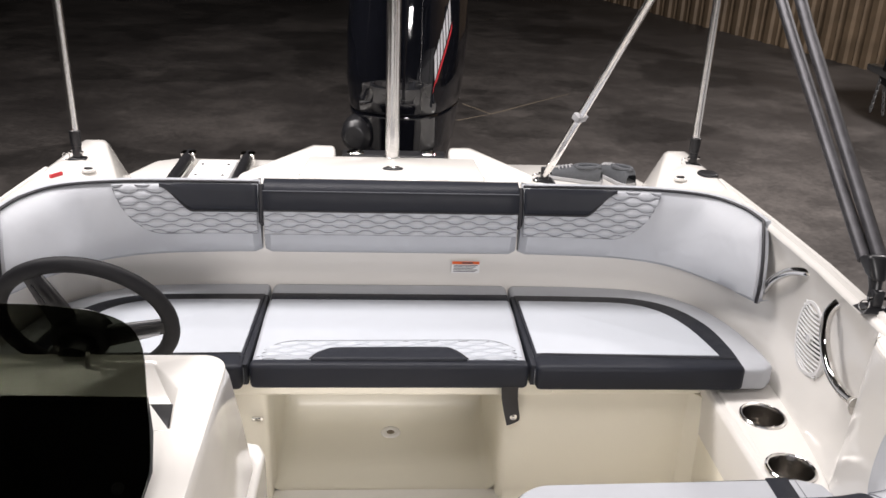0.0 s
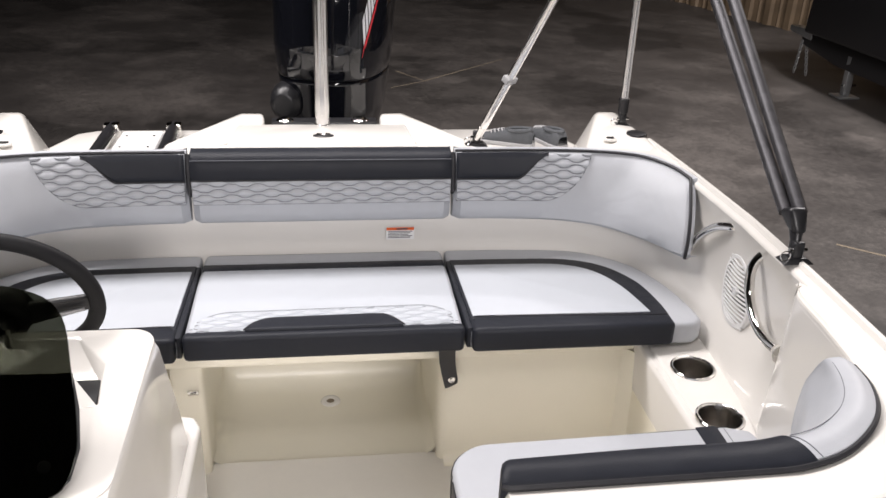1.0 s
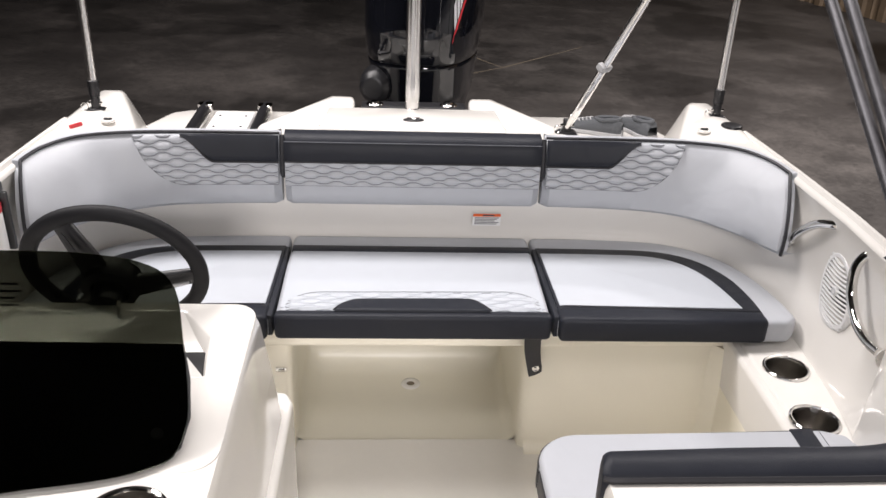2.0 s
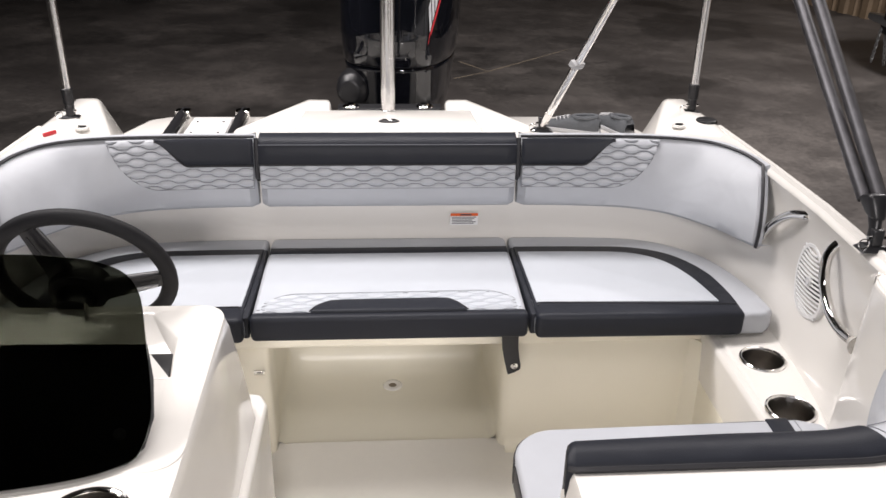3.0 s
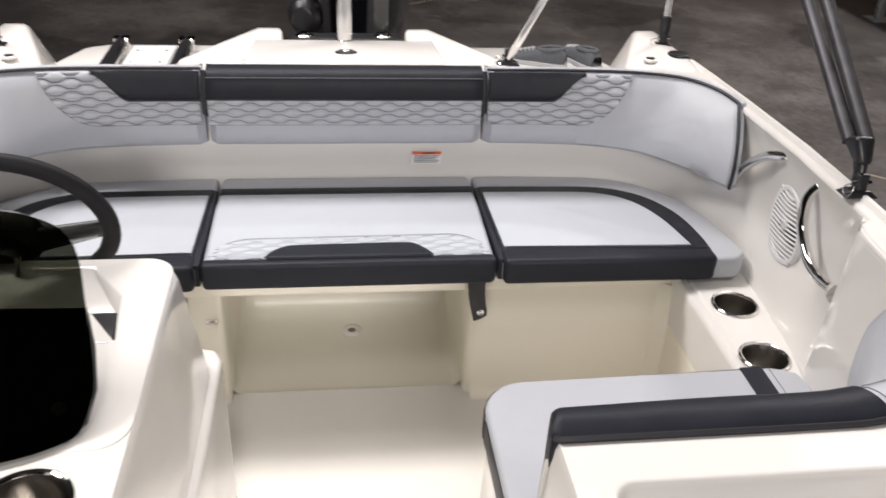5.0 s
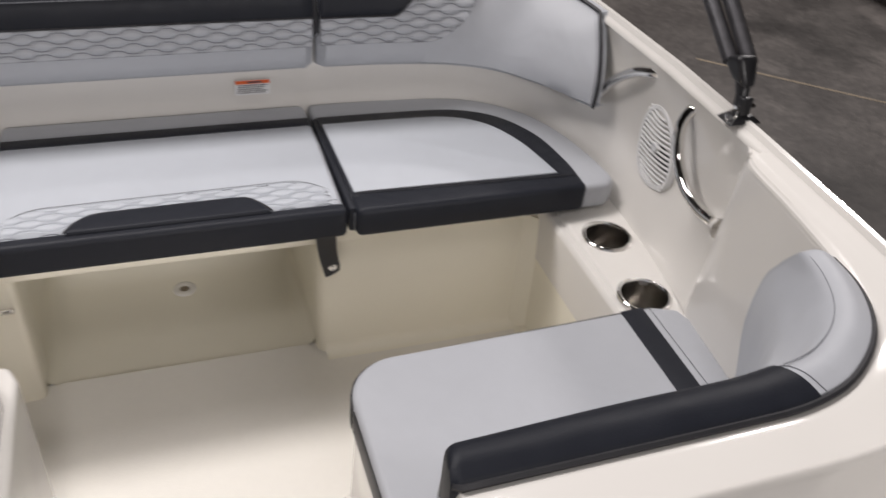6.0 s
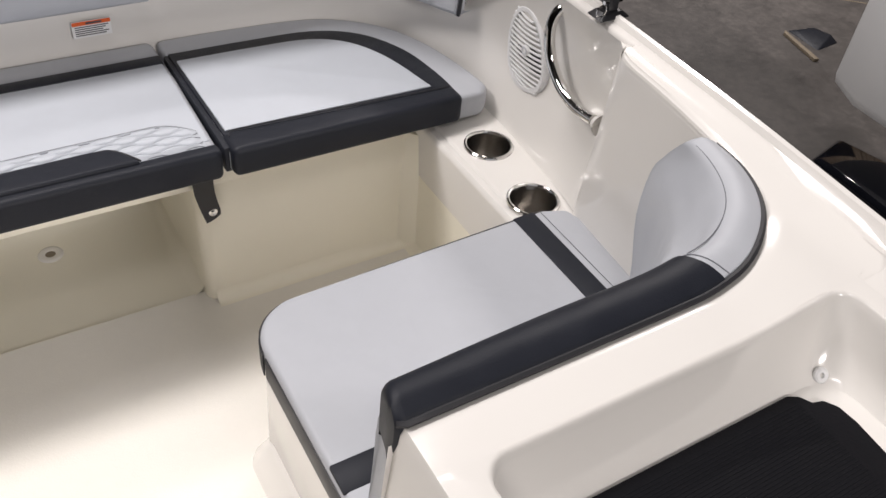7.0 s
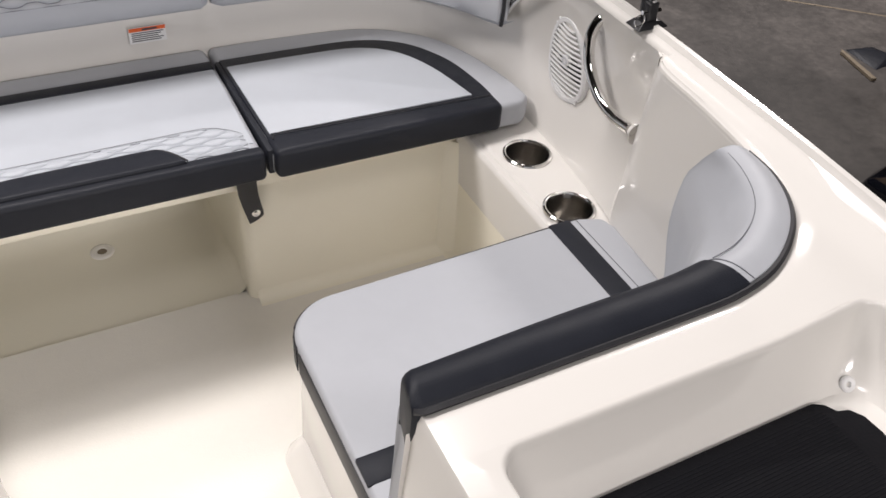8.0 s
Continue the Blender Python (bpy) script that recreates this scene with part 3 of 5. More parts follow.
def back_body(u0, u1, tilt_end=False):
    """The padded body: a face with rolled edges, and a back 8 cm behind."""
    n = max(8, int((u1 - u0) * 9))
    prof = [(0.0, -0.04), (0.0, -0.03), (0.015, -0.008), (0.06, 0.0), (0.2, 0.0), (0.35, 0.0), (0.5, 0.0), (0.65, 0.0), (0.8, 0.0), (0.92, 0.0), (0.985, -0.010), (1.0, -0.03), (1.0, -0.042)]
    rows = []
    for i in range(n + 1):
        t = i / n
        e = min(t, 1 - t) * (u1 - u0)
        e = (1 - t) * (u1 - u0) if u0 == 0 else e
        sink = -0.022 * max(0.0, 1 - e / 0.12) ** 2
        u = u0 + (u1 - u0) * t
        thin = 1 - 0.85 * bend(0.0, 1.0, (u - 5.2) / 1.5)
        rows.append([face(u, v, min(o + sink, o) if o > -0.035 else o * thin) for v, o in prof])
    bm = loft(rows, closed_cols=True)
    bm.verts.ensure_lookup_table()
    k = len(prof)
    bm.faces.new([bm.verts[j] for j in range(k)])
    bm.faces.new([bm.verts[n * k + j] for j in range(k)][::-1])
    return bm


def patch(u0, u1, low, high, off, nu=40, nv=8, relief=None, edge=0.006, thick=0.004):
    """A sewn-on panel between the heights low(u) and high(u)."""
    rows = []
    for i in range(nu + 1):
        t = i / nu
        u = u0 + (u1 - u0) * t
        a, b = low(u), high(u)
        row = []
        for j in range(nv + 1):
            w = j / nv
            v = a + (b - a) * w
            o = off
            if (i == 0 and u0 > 0) or i == nu or j in (0, nv):
                o = off - edge
            elif relief:
                p = face(u, v)
                q = face(u0, v)
                o += relief(p, v)
            row.append(face(u, v, o))
        rows.append(row)
    return loft(rows)


def ogee(s, wave=0.075):
    a = 2 * math.pi * s / wave
    return 1.1 * math.cos(a) - 0.12 * math.cos(3 * a)


def quilt(s, t, wave=0.072, pitch=0.016, amp=0.0043):
    """Height of the ogee quilting at s along and t across, in metres."""
    best = 9.0
    k0 = int(math.floor(t / pitch))
    for k in (k0 - 1, k0, k0 + 1, k0 + 2):
        sign = 1 if k % 2 else -1
        line = k * pitch + sign * amp * ogee(s, wave)
        best = min(best, abs(t - line))
    return 0.0075 * (1 - math.exp(-best / 0.0042)) - 0.0042


def back_relief(p, v):
    return quilt(p.x, v * 0.215)


def stitch_lines(u0, u1, low, high, off, border=True, n=150):
    """Thread along the quilting grooves, as one mesh."""
    bm = bmesh.new()
    wave, pitch, amp, size = 0.072, 0.016, 0.0043, 0.215
    for k in range(2, 14):
        sign = 1 if k % 2 else -1
        run = []
        for i in range(n + 1):
            u = u0 + (u1 - u0) * i / n
            v = (k * pitch + sign * amp * ogee(face(u, k * pitch / size).x, wave)) / size
            if low(u) + 0.01 < v < high(u) - 0.01:
                run.append(face(u, v, off))
            elif len(run) > 2:
                tube(run, 0.0011, 4, bm, False)
                run = []
            else:
                run = []
        if len(run) > 2:
            tube(run, 0.0011, 4, bm, False)
    if border:
        tube([face(u0 + (u1 - u0) * i / n, low(u0 + (u1 - u0) * i / n) - 0.012, 0.0006) for i in range(n + 1)], 0.0007, 4, bm, False)
    return bm


def backrest_mid():
    root = thing("backrest_cushion", 0, 2.45, 0.553, "grey vinyl backrest cushion with charcoal top band and quilted stripe", "cushion", "backrest cushions of the stern bench")
    u = u_of_x(0.362)
    def full(mk):
        a = mk()
        b = mirror(mk())
        me = bpy.data.meshes.new("tmp")
        b.to_mesh(me)
        a.from_mesh(me)
        b.free()
        bpy.data.meshes.remove(me)
        bmesh.ops.remove_doubles(a, verts=a.verts, dist=0.0004)
        return a
    def half():
        bm = back_body(0.0, u)
        gone = [f for f in bm.faces if all(abs(w.co.x) < 0.0005 for w in f.verts)]
        bmesh.ops.delete(bm, geom=gone, context="FACES")
        return bm
    def rolled(u0, u1, low):
        rows = []
        for i in range(21):
            w = u0 + (u1 - u0) * i / 20
            end = 0.004 if i == 20 else 0
            rows.append([face(w, low, -0.003 - end), face(w, low, 0.006 - end), face(w, low + 0.1, 0.009 - end), face(w, 0.85, 0.009 - end), face(w, 0.93, 0.007 - end), face(w, 0.985, -0.002 - end), face(w, 1.004, -0.02), face(w, 1.004, -0.045)])
        return loft(rows)
    part("body", full(half), GREY, root)
    part("top_band", full(lambda: rolled(0.0, u * 0.995, 0.66)), DARK, root, "charcoal vinyl top band")
    part("band_seam", full(lambda: tube([face(u * 0.992 * k / 30, 0.662, 0.0068) for k in range(31)], 0.0026, 6)), PIPING, root)
    part("upper_seam", full(lambda: tube([face(u * 0.992 * k / 30, 0.925, 0.0078) for k in range(31)], 0.0012, 5)), STITCH, root)
    part("quilted_stripe", full(lambda: patch(0.0, u * 0.99, lambda w: 0.33, lambda w: 0.66, 0.0055, 160, 64, back_relief)), GREY, root, "grey quilted vinyl stripe")
    part("stitching", full(lambda: stitch_lines(0.0, u * 0.985, lambda w: 0.33, lambda w: 0.655, 0.0021)), STITCH, root, "grey thread stitching")
    return settle(root)


def backrest_side(s):
    root = thing("backrest_cushion", s * 0.8, 2.35, 0.553, "grey vinyl wrap-around backrest cushion with quilted panel and charcoal patch", "cushion", "backrest cushions of the stern bench")
    u0, u1 = u_of_x(0.372), 6.99
    uq = u_of_x(0.765)
    ud0, ud1 = u_of_x(0.555), u_of_x(0.64)
    def low_edge(w):
        t = max(0.0, min(1.0, (w - (uq - 0.62)) / 0.62))
        return 0.34 + 0.60 * (1 - math.sqrt(1 - t * t))
    part("body", both(lambda: back_body(u0, u1), s), GREY, root)
    outline = [face(u0 + 0.03 + (uq - u0 - 0.03) * k / 70, low_edge(u0 + 0.03 + (uq - u0 - 0.03) * k / 70), 0.0035) for k in range(71)]
    part("panel_seam", both(lambda: tube(outline, 0.0012, 5), s), STITCH, root)
    part("quilted_panel", both(lambda: patch(u0 + 0.02, uq, low_edge, lambda w: bend(0.72, 0.985, (w - ud0) / (ud1 - ud0)), 0.0055, 180, 110, back_relief), s), GREY, root, "grey quilted vinyl panel")
    part("stitching", both(lambda: stitch_lines(u0 + 0.03, uq - 0.02, low_edge, lambda w: bend(0.665, 0.98, (w - ud0) / (ud1 - ud0)), 0.0021), s), STITCH, root, "grey thread stitching")
    part("top_patch", both(lambda: patch(u0 + 0.01, ud1, lambda w: bend(0.655, 0.97, (w - ud0) / (ud1 - ud0)), lambda w: 1.0, 0.011, 40, 8, None, 0.005), s), DARK, root, "charcoal vinyl patch")
    edge_run = [face(u0 + 0.01 + (ud1 - u0 - 0.01) * k / 50, bend(0.655, 0.97, (u0 + 0.01 + (ud1 - u0 - 0.01) * k / 50 - ud0) / (ud1 - ud0)), 0.008) for k in range(51)]
    part("patch_seam", both(lambda: tube(edge_run, 0.003, 6), s), PIPING, root)
    rim_run = [face(u0 + (uq * 0.0 + 6.99 - u0) * i / 60, 1.0, -0.006) + Vector((0, 0, 0.002)) for i in range(61)] + [face(6.99, 1 - k / 12, -0.006) for k in range(1, 13)]
    part("piping", both(lambda: tube(rim_run, 0.0045, 6), s), PIPING, root, "black edge piping")
    join = [face(u0 - 0.035, 0.42 + 0.58 * k / 8, 0.0 if k else -0.02) for k in range(9)]
    part("end_strip", both(lambda: tube(join, 0.0065, 6), s), PIPING, root)
    return settle(root)


def seat_mid():
    root = thing("seat_cushion", 0, 2.2, 0.385, "grey vinyl seat cushion with quilted front and charcoal band", "cushion", "seat cushions of the stern bench")
    part("body", prism([(-0.345, 1.985), (0.343, 1.985), (0.352, 2.30), (0.352, 2.50), (-0.352, 2.50), (-0.352, 2.30)], 0.385, 0.45, 0.018, 4, SLOPE, Y0), GREY, root)
    part("top_panel", prism([(-0.335, 2.02), (0.333, 2.02), (0.342, 2.372), (-0.342, 2.372)], 0.44, 0.4525, 0.003, 2, SLOPE, Y0), PALE, root, "pale grey vinyl top panel")
    part("rear_band", prism([(-0.345, 2.372), (0.345, 2.372), (0.346, 2.412), (-0.346, 2.412)], 0.44, 0.454, 0.003, 2, SLOPE, Y0), DARK, root, "charcoal vinyl band")
    part("front_band", prism([(-0.344, 1.963), (0.342, 1.963), (0.344, 2.002), (-0.346, 2.002)], 0.388, 0.4575, 0.013, 4, SLOPE, Y0), DARK, root, "charcoal vinyl front band")
    def q():
        rows = []
        for i in range(221):
            x = -0.325 + 0.648 * i / 220
            lim = 2.098 + 0.010 * (i / 220)
            lim -= 0.05 * max(0.0, (i / 220 - 0.86) / 0.14) ** 2.2 + 0.05 * max(0.0, (0.14 - i / 220) / 0.14) ** 2.2
            row = []
            for j in range(91):
                y = 1.996 + (lim - 1.996) * j / 90
                f = min(1.0, j / 11, (90 - j) / 11, i / 6, (220 - i) / 6)
                h = 0.4515 + 0.006 * f + quilt(x, y, 0.075, 0.018, 0.0048) * f
                row.append(Vector((x, y, h + (y - Y0) * SLOPE)))
            rows.append(row)
        return loft(rows)
    part("quilted_front", q(), PALE, root, "quilted pale vinyl front strip")

    def threads():
        bm = bmesh.new()
        for k in range(110, 118):
            sign = 1 if k % 2 else -1
            run = []
            for i in range(1, 220):
                x = -0.325 + 0.648 * i / 220
                t = i / 220
                lim = 2.098 + 0.010 * t - 0.05 * max(0.0, (t - 0.86) / 0.14) ** 2.2 - 0.05 * max(0.0, (0.14 - t) / 0.14) ** 2.2
                y = k * 0.018 + sign * 0.0048 * ogee(x)
                if 1.998 < y < lim - 0.002:
                    run.append(Vector((x, y, 0.4543 + (y - Y0) * SLOPE)))
                else:
                    if len(run) > 2:
                        tube(run, 0.0009, 4, bm, False)
                    run = []
            if len(run) > 2:
                tube(run, 0.0009, 4, bm, False)
        edge_run = []
        for i in range(221):
            t = i / 220
            edge_run.append(Vector((-0.325 + 0.648 * t, 2.098 + 0.010 * t - 0.05 * max(0.0, (t - 0.86) / 0.14) ** 2.2 - 0.05 * max(0.0, (0.14 - t) / 0.14) ** 2.2 + 0.004, 0.4527 - 0.105 * 0.051)))
        return tube(edge_run, 0.0007, 4, bm, False)

    part("stitching", threads(), THREAD, root, "grey thread stitching")
    def lip():
        xs = [-0.20, -0.185, -0.16, -0.13, 0.12, 0.15, 0.172, 0.192]
        ys = [1.985, 2.02, 2.042, 2.05, 2.055, 2.05, 2.025, 1.985]
        return prism([(x, y) for x, y in zip(xs, ys)], 0.44, 0.4655, 0.007, 3, SLOPE, Y0)
    part("pull_patch", lip(), DARK, root, "charcoal vinyl grip patch")
    for inset, r, m in ((0.0, 0.0022, PIPING), (0.012, 0.0009, STITCH)):
        run = [(-0.20 + inset, 1.99), (-0.185 + inset, 2.018), (-0.16 + inset * 0.7, 2.04 - inset * 0.7), (-0.13, 2.048 - inset), (0.0, 2.051 - inset), (0.12, 2.052 - inset), (0.15 - inset * 0.7, 2.047 - inset * 0.7), (0.172 - inset, 2.024), (0.192 - inset, 1.99)]
        part("patch_seam", tube(curve_through([(x, y, 0.4655 + (y - Y0) * SLOPE - (0.001 if inset else 0.004)) for x, y in run], 5), r, 6), m, root)
    strap = loft([[Vector((x0 + (x1 - x0) * k / 4, y - 0.003 * math.sin(math.pi * k / 4), z0 + (z1 - z0) * k / 4)) for k in range(5)] for x0, z0, x1, z1, y in
                  ((0.281, 0.398, 0.323, 0.398, 1.984), (0.282, 0.37, 0.324, 0.37, 1.996), (0.286, 0.335, 0.327, 0.335, 2.006), (0.294, 0.295, 0.332, 0.302, 2.012), (0.302, 0.262, 0.337, 0.277, 2.014), (0.306, 0.247, 0.337, 0.263, 2.015))], thick=0.0028)
    st = part("strap", strap, PIPING, root, "black webbing strap hanging down")
    part("snap", turned([(0.0, 0.0035), (0.003, 0.004), (0.0045, 0.002), (0.0075, 0.003), (0.0095, 0.0015), (0.0098, -0.002)], pose(0.3205, 2.0095, 0.276, 84, 0, 0), 20), CHROME, st, "chrome snap stud")
    return settle(root)


def seat_side(s):
    root = thing("seat_cushion", s * 0.65, 2.2, 0.385, "grey corner seat cushion with pale panel and charcoal surround", "cushion", "seat cushions of the stern bench")
    arc = [(0.36, 2.50), (0.55, 2.498), (0.76, 2.47), (0.89, 2.375), (0.95, 2.25), (0.975, 2.10), (0.978, 1.99)]
    arc = [(p.x, p.y) for p in curve_through([(x, y, 0) for x, y in arc], 5)]
    part("body", both(lambda: prism([(0.36, 1.975), (0.895, 1.962), (0.95, 1.962)] + arc[::-1], 0.385, 0.448, 0.02, 4, SLOPE, Y0), s), GREY, root)
    mid = [(0.366, 2.415), (0.55, 2.412), (0.715, 2.40), (0.82, 2.34), (0.88, 2.225), (0.896, 2.09), (0.893, 1.995)]
    mid = [(p.x, p.y) for p in curve_through([(x, y, 0) for x, y in mid], 5)]
    part("surround", both(lambda: prism([(0.366, 1.985), (0.888, 1.985)] + mid[::-1], 0.43, 0.4505, 0.003, 2, SLOPE, Y0), s), DARK, root, "charcoal vinyl surround")
    inn = [(0.373, 2.37), (0.55, 2.367), (0.69, 2.355), (0.775, 2.30), (0.825, 2.19), (0.85, 2.03)]
    inn = [(p.x, p.y) for p in curve_through([(x, y, 0) for x, y in inn], 5)]
    part("top_panel", both(lambda: prism([(0.373, 2.04)] + inn[::-1], 0.43, 0.4535, 0.003, 2, SLOPE, Y0), s), PALE, root, "pale grey vinyl top panel")
    part("front_band", both(lambda: prism([(0.362, 1.958), (0.893, 1.955), (0.895, 2.01), (0.362, 2.035)], 0.386, 0.4555, 0.014, 4, SLOPE, Y0), s), DARK, root, "charcoal vinyl front band")
    part("band_seam", both(lambda: tube(curve_through([(0.372, 2.012, 0.4535), (0.378, 2.026, 0.4525), (0.40, 2.033, 0.452), (0.6, 2.024, 0.4523), (0.885, 2.009, 0.4527)], 6), 0.0016, 5), s), PIPING, root)
    part("end_strip", both(lambda: prism([(0.351, 1.985), (0.366, 1.985), (0.368, 2.415), (0.355, 2.415)], 0.388, 0.4475, 0.004, 2, SLOPE, Y0), s), DARK, root)
    return settle(root)


backrest_mid()
seat_mid()
for s in (1, -1):
    backrest_side(s)
    seat_side(s)


# ---- lounge on the port side ----


lounge = thing("lounge_cushion", 0.6, 1.35, 0.31, "grey vinyl lounge cushion with a charcoal stripe", "cushion")


CORNER = [(0.343 - 0.095 * math.sin(radians(6 * k)), 1.518 + 0.095 * math.cos(radians(6 * k))) for k in range(16)]


def lounge_body():
    bm = prism([(0.248, 1.02), (0.90, 1.02), (0.945, 1.57), (0.935, 1.607), (0.885, 1.625)] + CORNER + [(0.248, 1.50)], 0.313, 0.382, 0.012, 4)
    bmesh.ops.subdivide_edges(bm, edges=[e for e in bm.edges if e.calc_length() > 0.1], cuts=10, use_grid_fill=True)
    bmesh.ops.triangulate(bm, faces=[f for f in bm.faces if len(f.verts) > 4])
    return bm


part("body", lounge_body(), GREY, lounge)
part("stripe", prism([(0.812, 1.10), (0.860, 1.10), (0.862, 1.6235), (0.812, 1.6225)], 0.36, 0.3845, 0.0025, 2), DARK, lounge, "charcoal vinyl stripe")
part("side_band", box(0.2455, 0.2505, 1.02, 1.512, 0.315, 0.367, 0.002), PIPING, lounge, "black side edging")
part("corner_band", loft([[Vector((x + 0.003 * math.cos(radians(186 - 6 * k)), y + 0.003 * math.sin(radians(6 * k)), z)) for z in (0.315 + 0.0035 * k, 0.33 + 0.0025 * k, 0.3665)] for k, (x, y) in enumerate(CORNER[::-1][:13])], thick=0.002), PIPING, lounge)
part("cross_band", box(0.250, 0.34, 1.215, 1.268, 0.36, 0.3835, 0.003), DARK, lounge)
part("rear_piping", tube([(x + (0.002 if y < 1.56 else 0.0), y + 0.001, 0.3685) for x, y in CORNER[::-1]] + [(0.885, 1.6265, 0.373)], 0.0034, 6), PIPING, lounge)


def seam(pts, r=0.0006):
    return tube(pts, r, 5)


part("stitching", seam([(0.876, 1.12 + 0.05 * k, 0.383) for k in range(11)]), INK, lounge)
settle(lounge)

CT = curve_through([(0.246, 1.066, 0), (0.45, 1.067, 0), (0.60, 1.068, 0), (0.69, 1.071, 0), (0.757, 1.086, 0), (0.818, 1.126, 0), (0.858, 1.175, 0), (0.882, 1.232, 0), (0.888, 1.288, 0)], 6)
CF = curve_through([(0.258, 1.120, 0), (0.45, 1.128, 0), (0.58, 1.130, 0), (0.66, 1.134, 0), (0.725, 1.140, 0), (0.775, 1.165, 0), (0.812, 1.206, 0), (0.836, 1.258, 0), (0.846, 1.305, 0)], 6)
CM = curve_through([(0.247, 1.132, 0), (0.45, 1.17, 0), (0.58, 1.172, 0), (0.66, 1.18, 0), (0.73, 1.20, 0), (0.775, 1.232, 0), (0.812, 1.278, 0), (0.838, 1.325, 0), (0.862, 1.366, 0)], 6)
CB = curve_through([(0.244, 1.142, 0), (0.45, 1.19, 0), (0.58, 1.19, 0), (0.67, 1.20, 0), (0.74, 1.22, 0), (0.79, 1.25, 0), (0.83, 1.29, 0), (0.86, 1.32, 0), (0.885, 1.345, 0)], 6)


def zb(x):
    """Height of the bolster's rear edge."""
    return 0.735 + bend(0.0, 0.022, (x - 0.64) / 0.22)


def bolster_rows(i0, i1, grow=0.0, down=True):
    rows = []
    for i in range(i0, i1 + 1):
        a, f, m, b = CT[i], CF[i], CM[i], CB[i]
        z = zb(a.x)
        w = bend(0.0, 1.0, (i - 20) / 14)
        d = (f - a).normalized() * grow
        col = [a - d + Vector((0, 0, z - 0.03)), a - d + Vector((0, 0, z + 0.004)), a.lerp(f, 0.15) + Vector((0, 0, z + 0.011 + grow)), a.lerp(f, 0.5) + Vector((0, 0, z + 0.016 + grow)),
               a.lerp(f, 0.85 + 0.1 * w) + d + Vector((0, 0, z + 0.008 + grow)), f.lerp(m, 0.30 * w) + d * 1.5 + Vector((0, 0, z - 0.018))]
        if down:
            col += [f.lerp(m, 0.33 + 0.25 * w) + Vector((0, 0, z - 0.045)), f.lerp(m, 0.8 + 0.15 * w) + Vector((0, 0, 0.665)), m + Vector((0, 0, 0.57)), m.lerp(b, 0.6) + Vector((0, 0, 0.46)), b + Vector((0, 0, 0.384)), a + Vector((0, 0, 0.384))]
        else:
            col += [f + d * 1.5 + Vector((0, 0, z - 0.10))]
        rows.append(curve_through(col, 3))
    return rows


def bolster_body():
    rows = bolster_rows(0, len(CT) - 1)
    c = sum(rows[-1], Vector()) / len(rows[-1])
    d = (CT[-1] - CT[-3]).normalized()
    rows += [[c + (p - c) * k + d * w for p in rows[-1]] for k, w in ((0.98, 0.004), (0.92, 0.007), (0.75, 0.009))]
    bm = loft(rows, closed_cols=True)
    bm.verts.ensure_lookup_table()
    k = len(rows[0])
    bm.faces.new([bm.verts[j] for j in range(k)])
    bm.faces.new([bm.verts[(len(rows) - 1) * k + j] for j in range(k)][::-1])
    return bm


CUT = next(i for i, p in enumerate(CT) if p.x > 0.695)
rest = thing("lounge_bolster", 0.55, 1.1, 0.384, "low curved lounge bolster, grey vinyl with a charcoal cap", "bolster")
part("body", bolster_body(), GREY, rest)


def cap():
    rows = bolster_rows(0, CUT, 0.0035, False)
    rows = [[r[0] + Vector((0, 0.012, -0.06))] + r for r in rows]
    c = sum(rows[0], Vector()) / len(rows[0])
    ends = [[c + (p - c) * k + Vector((-w, 0, 0)) for p in rows[0]] for k, w in ((0.6, 0.014), (0.82, 0.0125), (0.94, 0.008), (1.0, 0.002))]
    first = ends[0]
    bm = loft(ends + rows)
    bm.verts.ensure_lookup_table()
    bm.faces.new([bm.verts[j] for j in range(len(first))])
    return bm


part("cap", cap(), DARK, rest, "charcoal vinyl cap")
part("piping", tube([CT[0] + Vector((-0.009, 0.003, 0.738))] + [p + Vector((0, -0.003, zb(p.x) + 0.004)) for p in CT], 0.005, 6), PIPING, rest, "black edge piping")
part("stitching", tube([CT[i].lerp(CF[i], 0.86) + Vector((0, 0, zb(CT[i].x) + 0.0105)) for i in range(CUT + 1, len(CT) - 2)], 0.0009, 5), STITCH, rest)
part("cross_seam", tube(bolster_rows(CUT + 1, CUT + 1, 0.0005, False)[0][4:], 0.0009, 5), STITCH, rest)
settle(rest)

# ---- port console ----
CR = curve_through([(0.243, 1.068, 0), (0.45, 1.069, 0), (0.60, 1.070, 0), (0.69, 1.073, 0), (0.76, 1.088, 0), (0.821, 1.126, 0), (0.861, 1.175, 0), (0.890, 1.26, 0), (0.914, 1.42, 0), (0.925, 1.535, 0), (0.939, 1.566, 0)], 6)
CD = curve_through([(0.243, 0.9962, 0), (0.45, 0.9962, 0), (0.60, 0.9962, 0), (0.69, 0.9962, 0), (0.78, 0.9962, 0), (0.861, 0.9962, 0), (0.918, 1.04, 0), (0.929, 1.24, 0), (0.940, 1.42, 0), (0.949, 1.535, 0), (0.954, 1.566, 0)], 6)


def console_deck():
    rows = []
    for back, drop in ((0.0, 0.016), (0.0005, 0.008), (0.002, 0.003), (0.006, 0.0005)):
        rows.append([a + (b - a).normalized() * back + Vector((0, 0, zd(a.x, a.y) - drop)) for a, b in zip(CR, CD)])
    for t in (0.3, 0.5, 0.7, 0.85, 1.0):
        rows.append([p + Vector((0, 0, zd(p.x, p.y))) for p in (a.lerp(b, t) for a, b in zip(CR, CD))])
    return loft(rows)


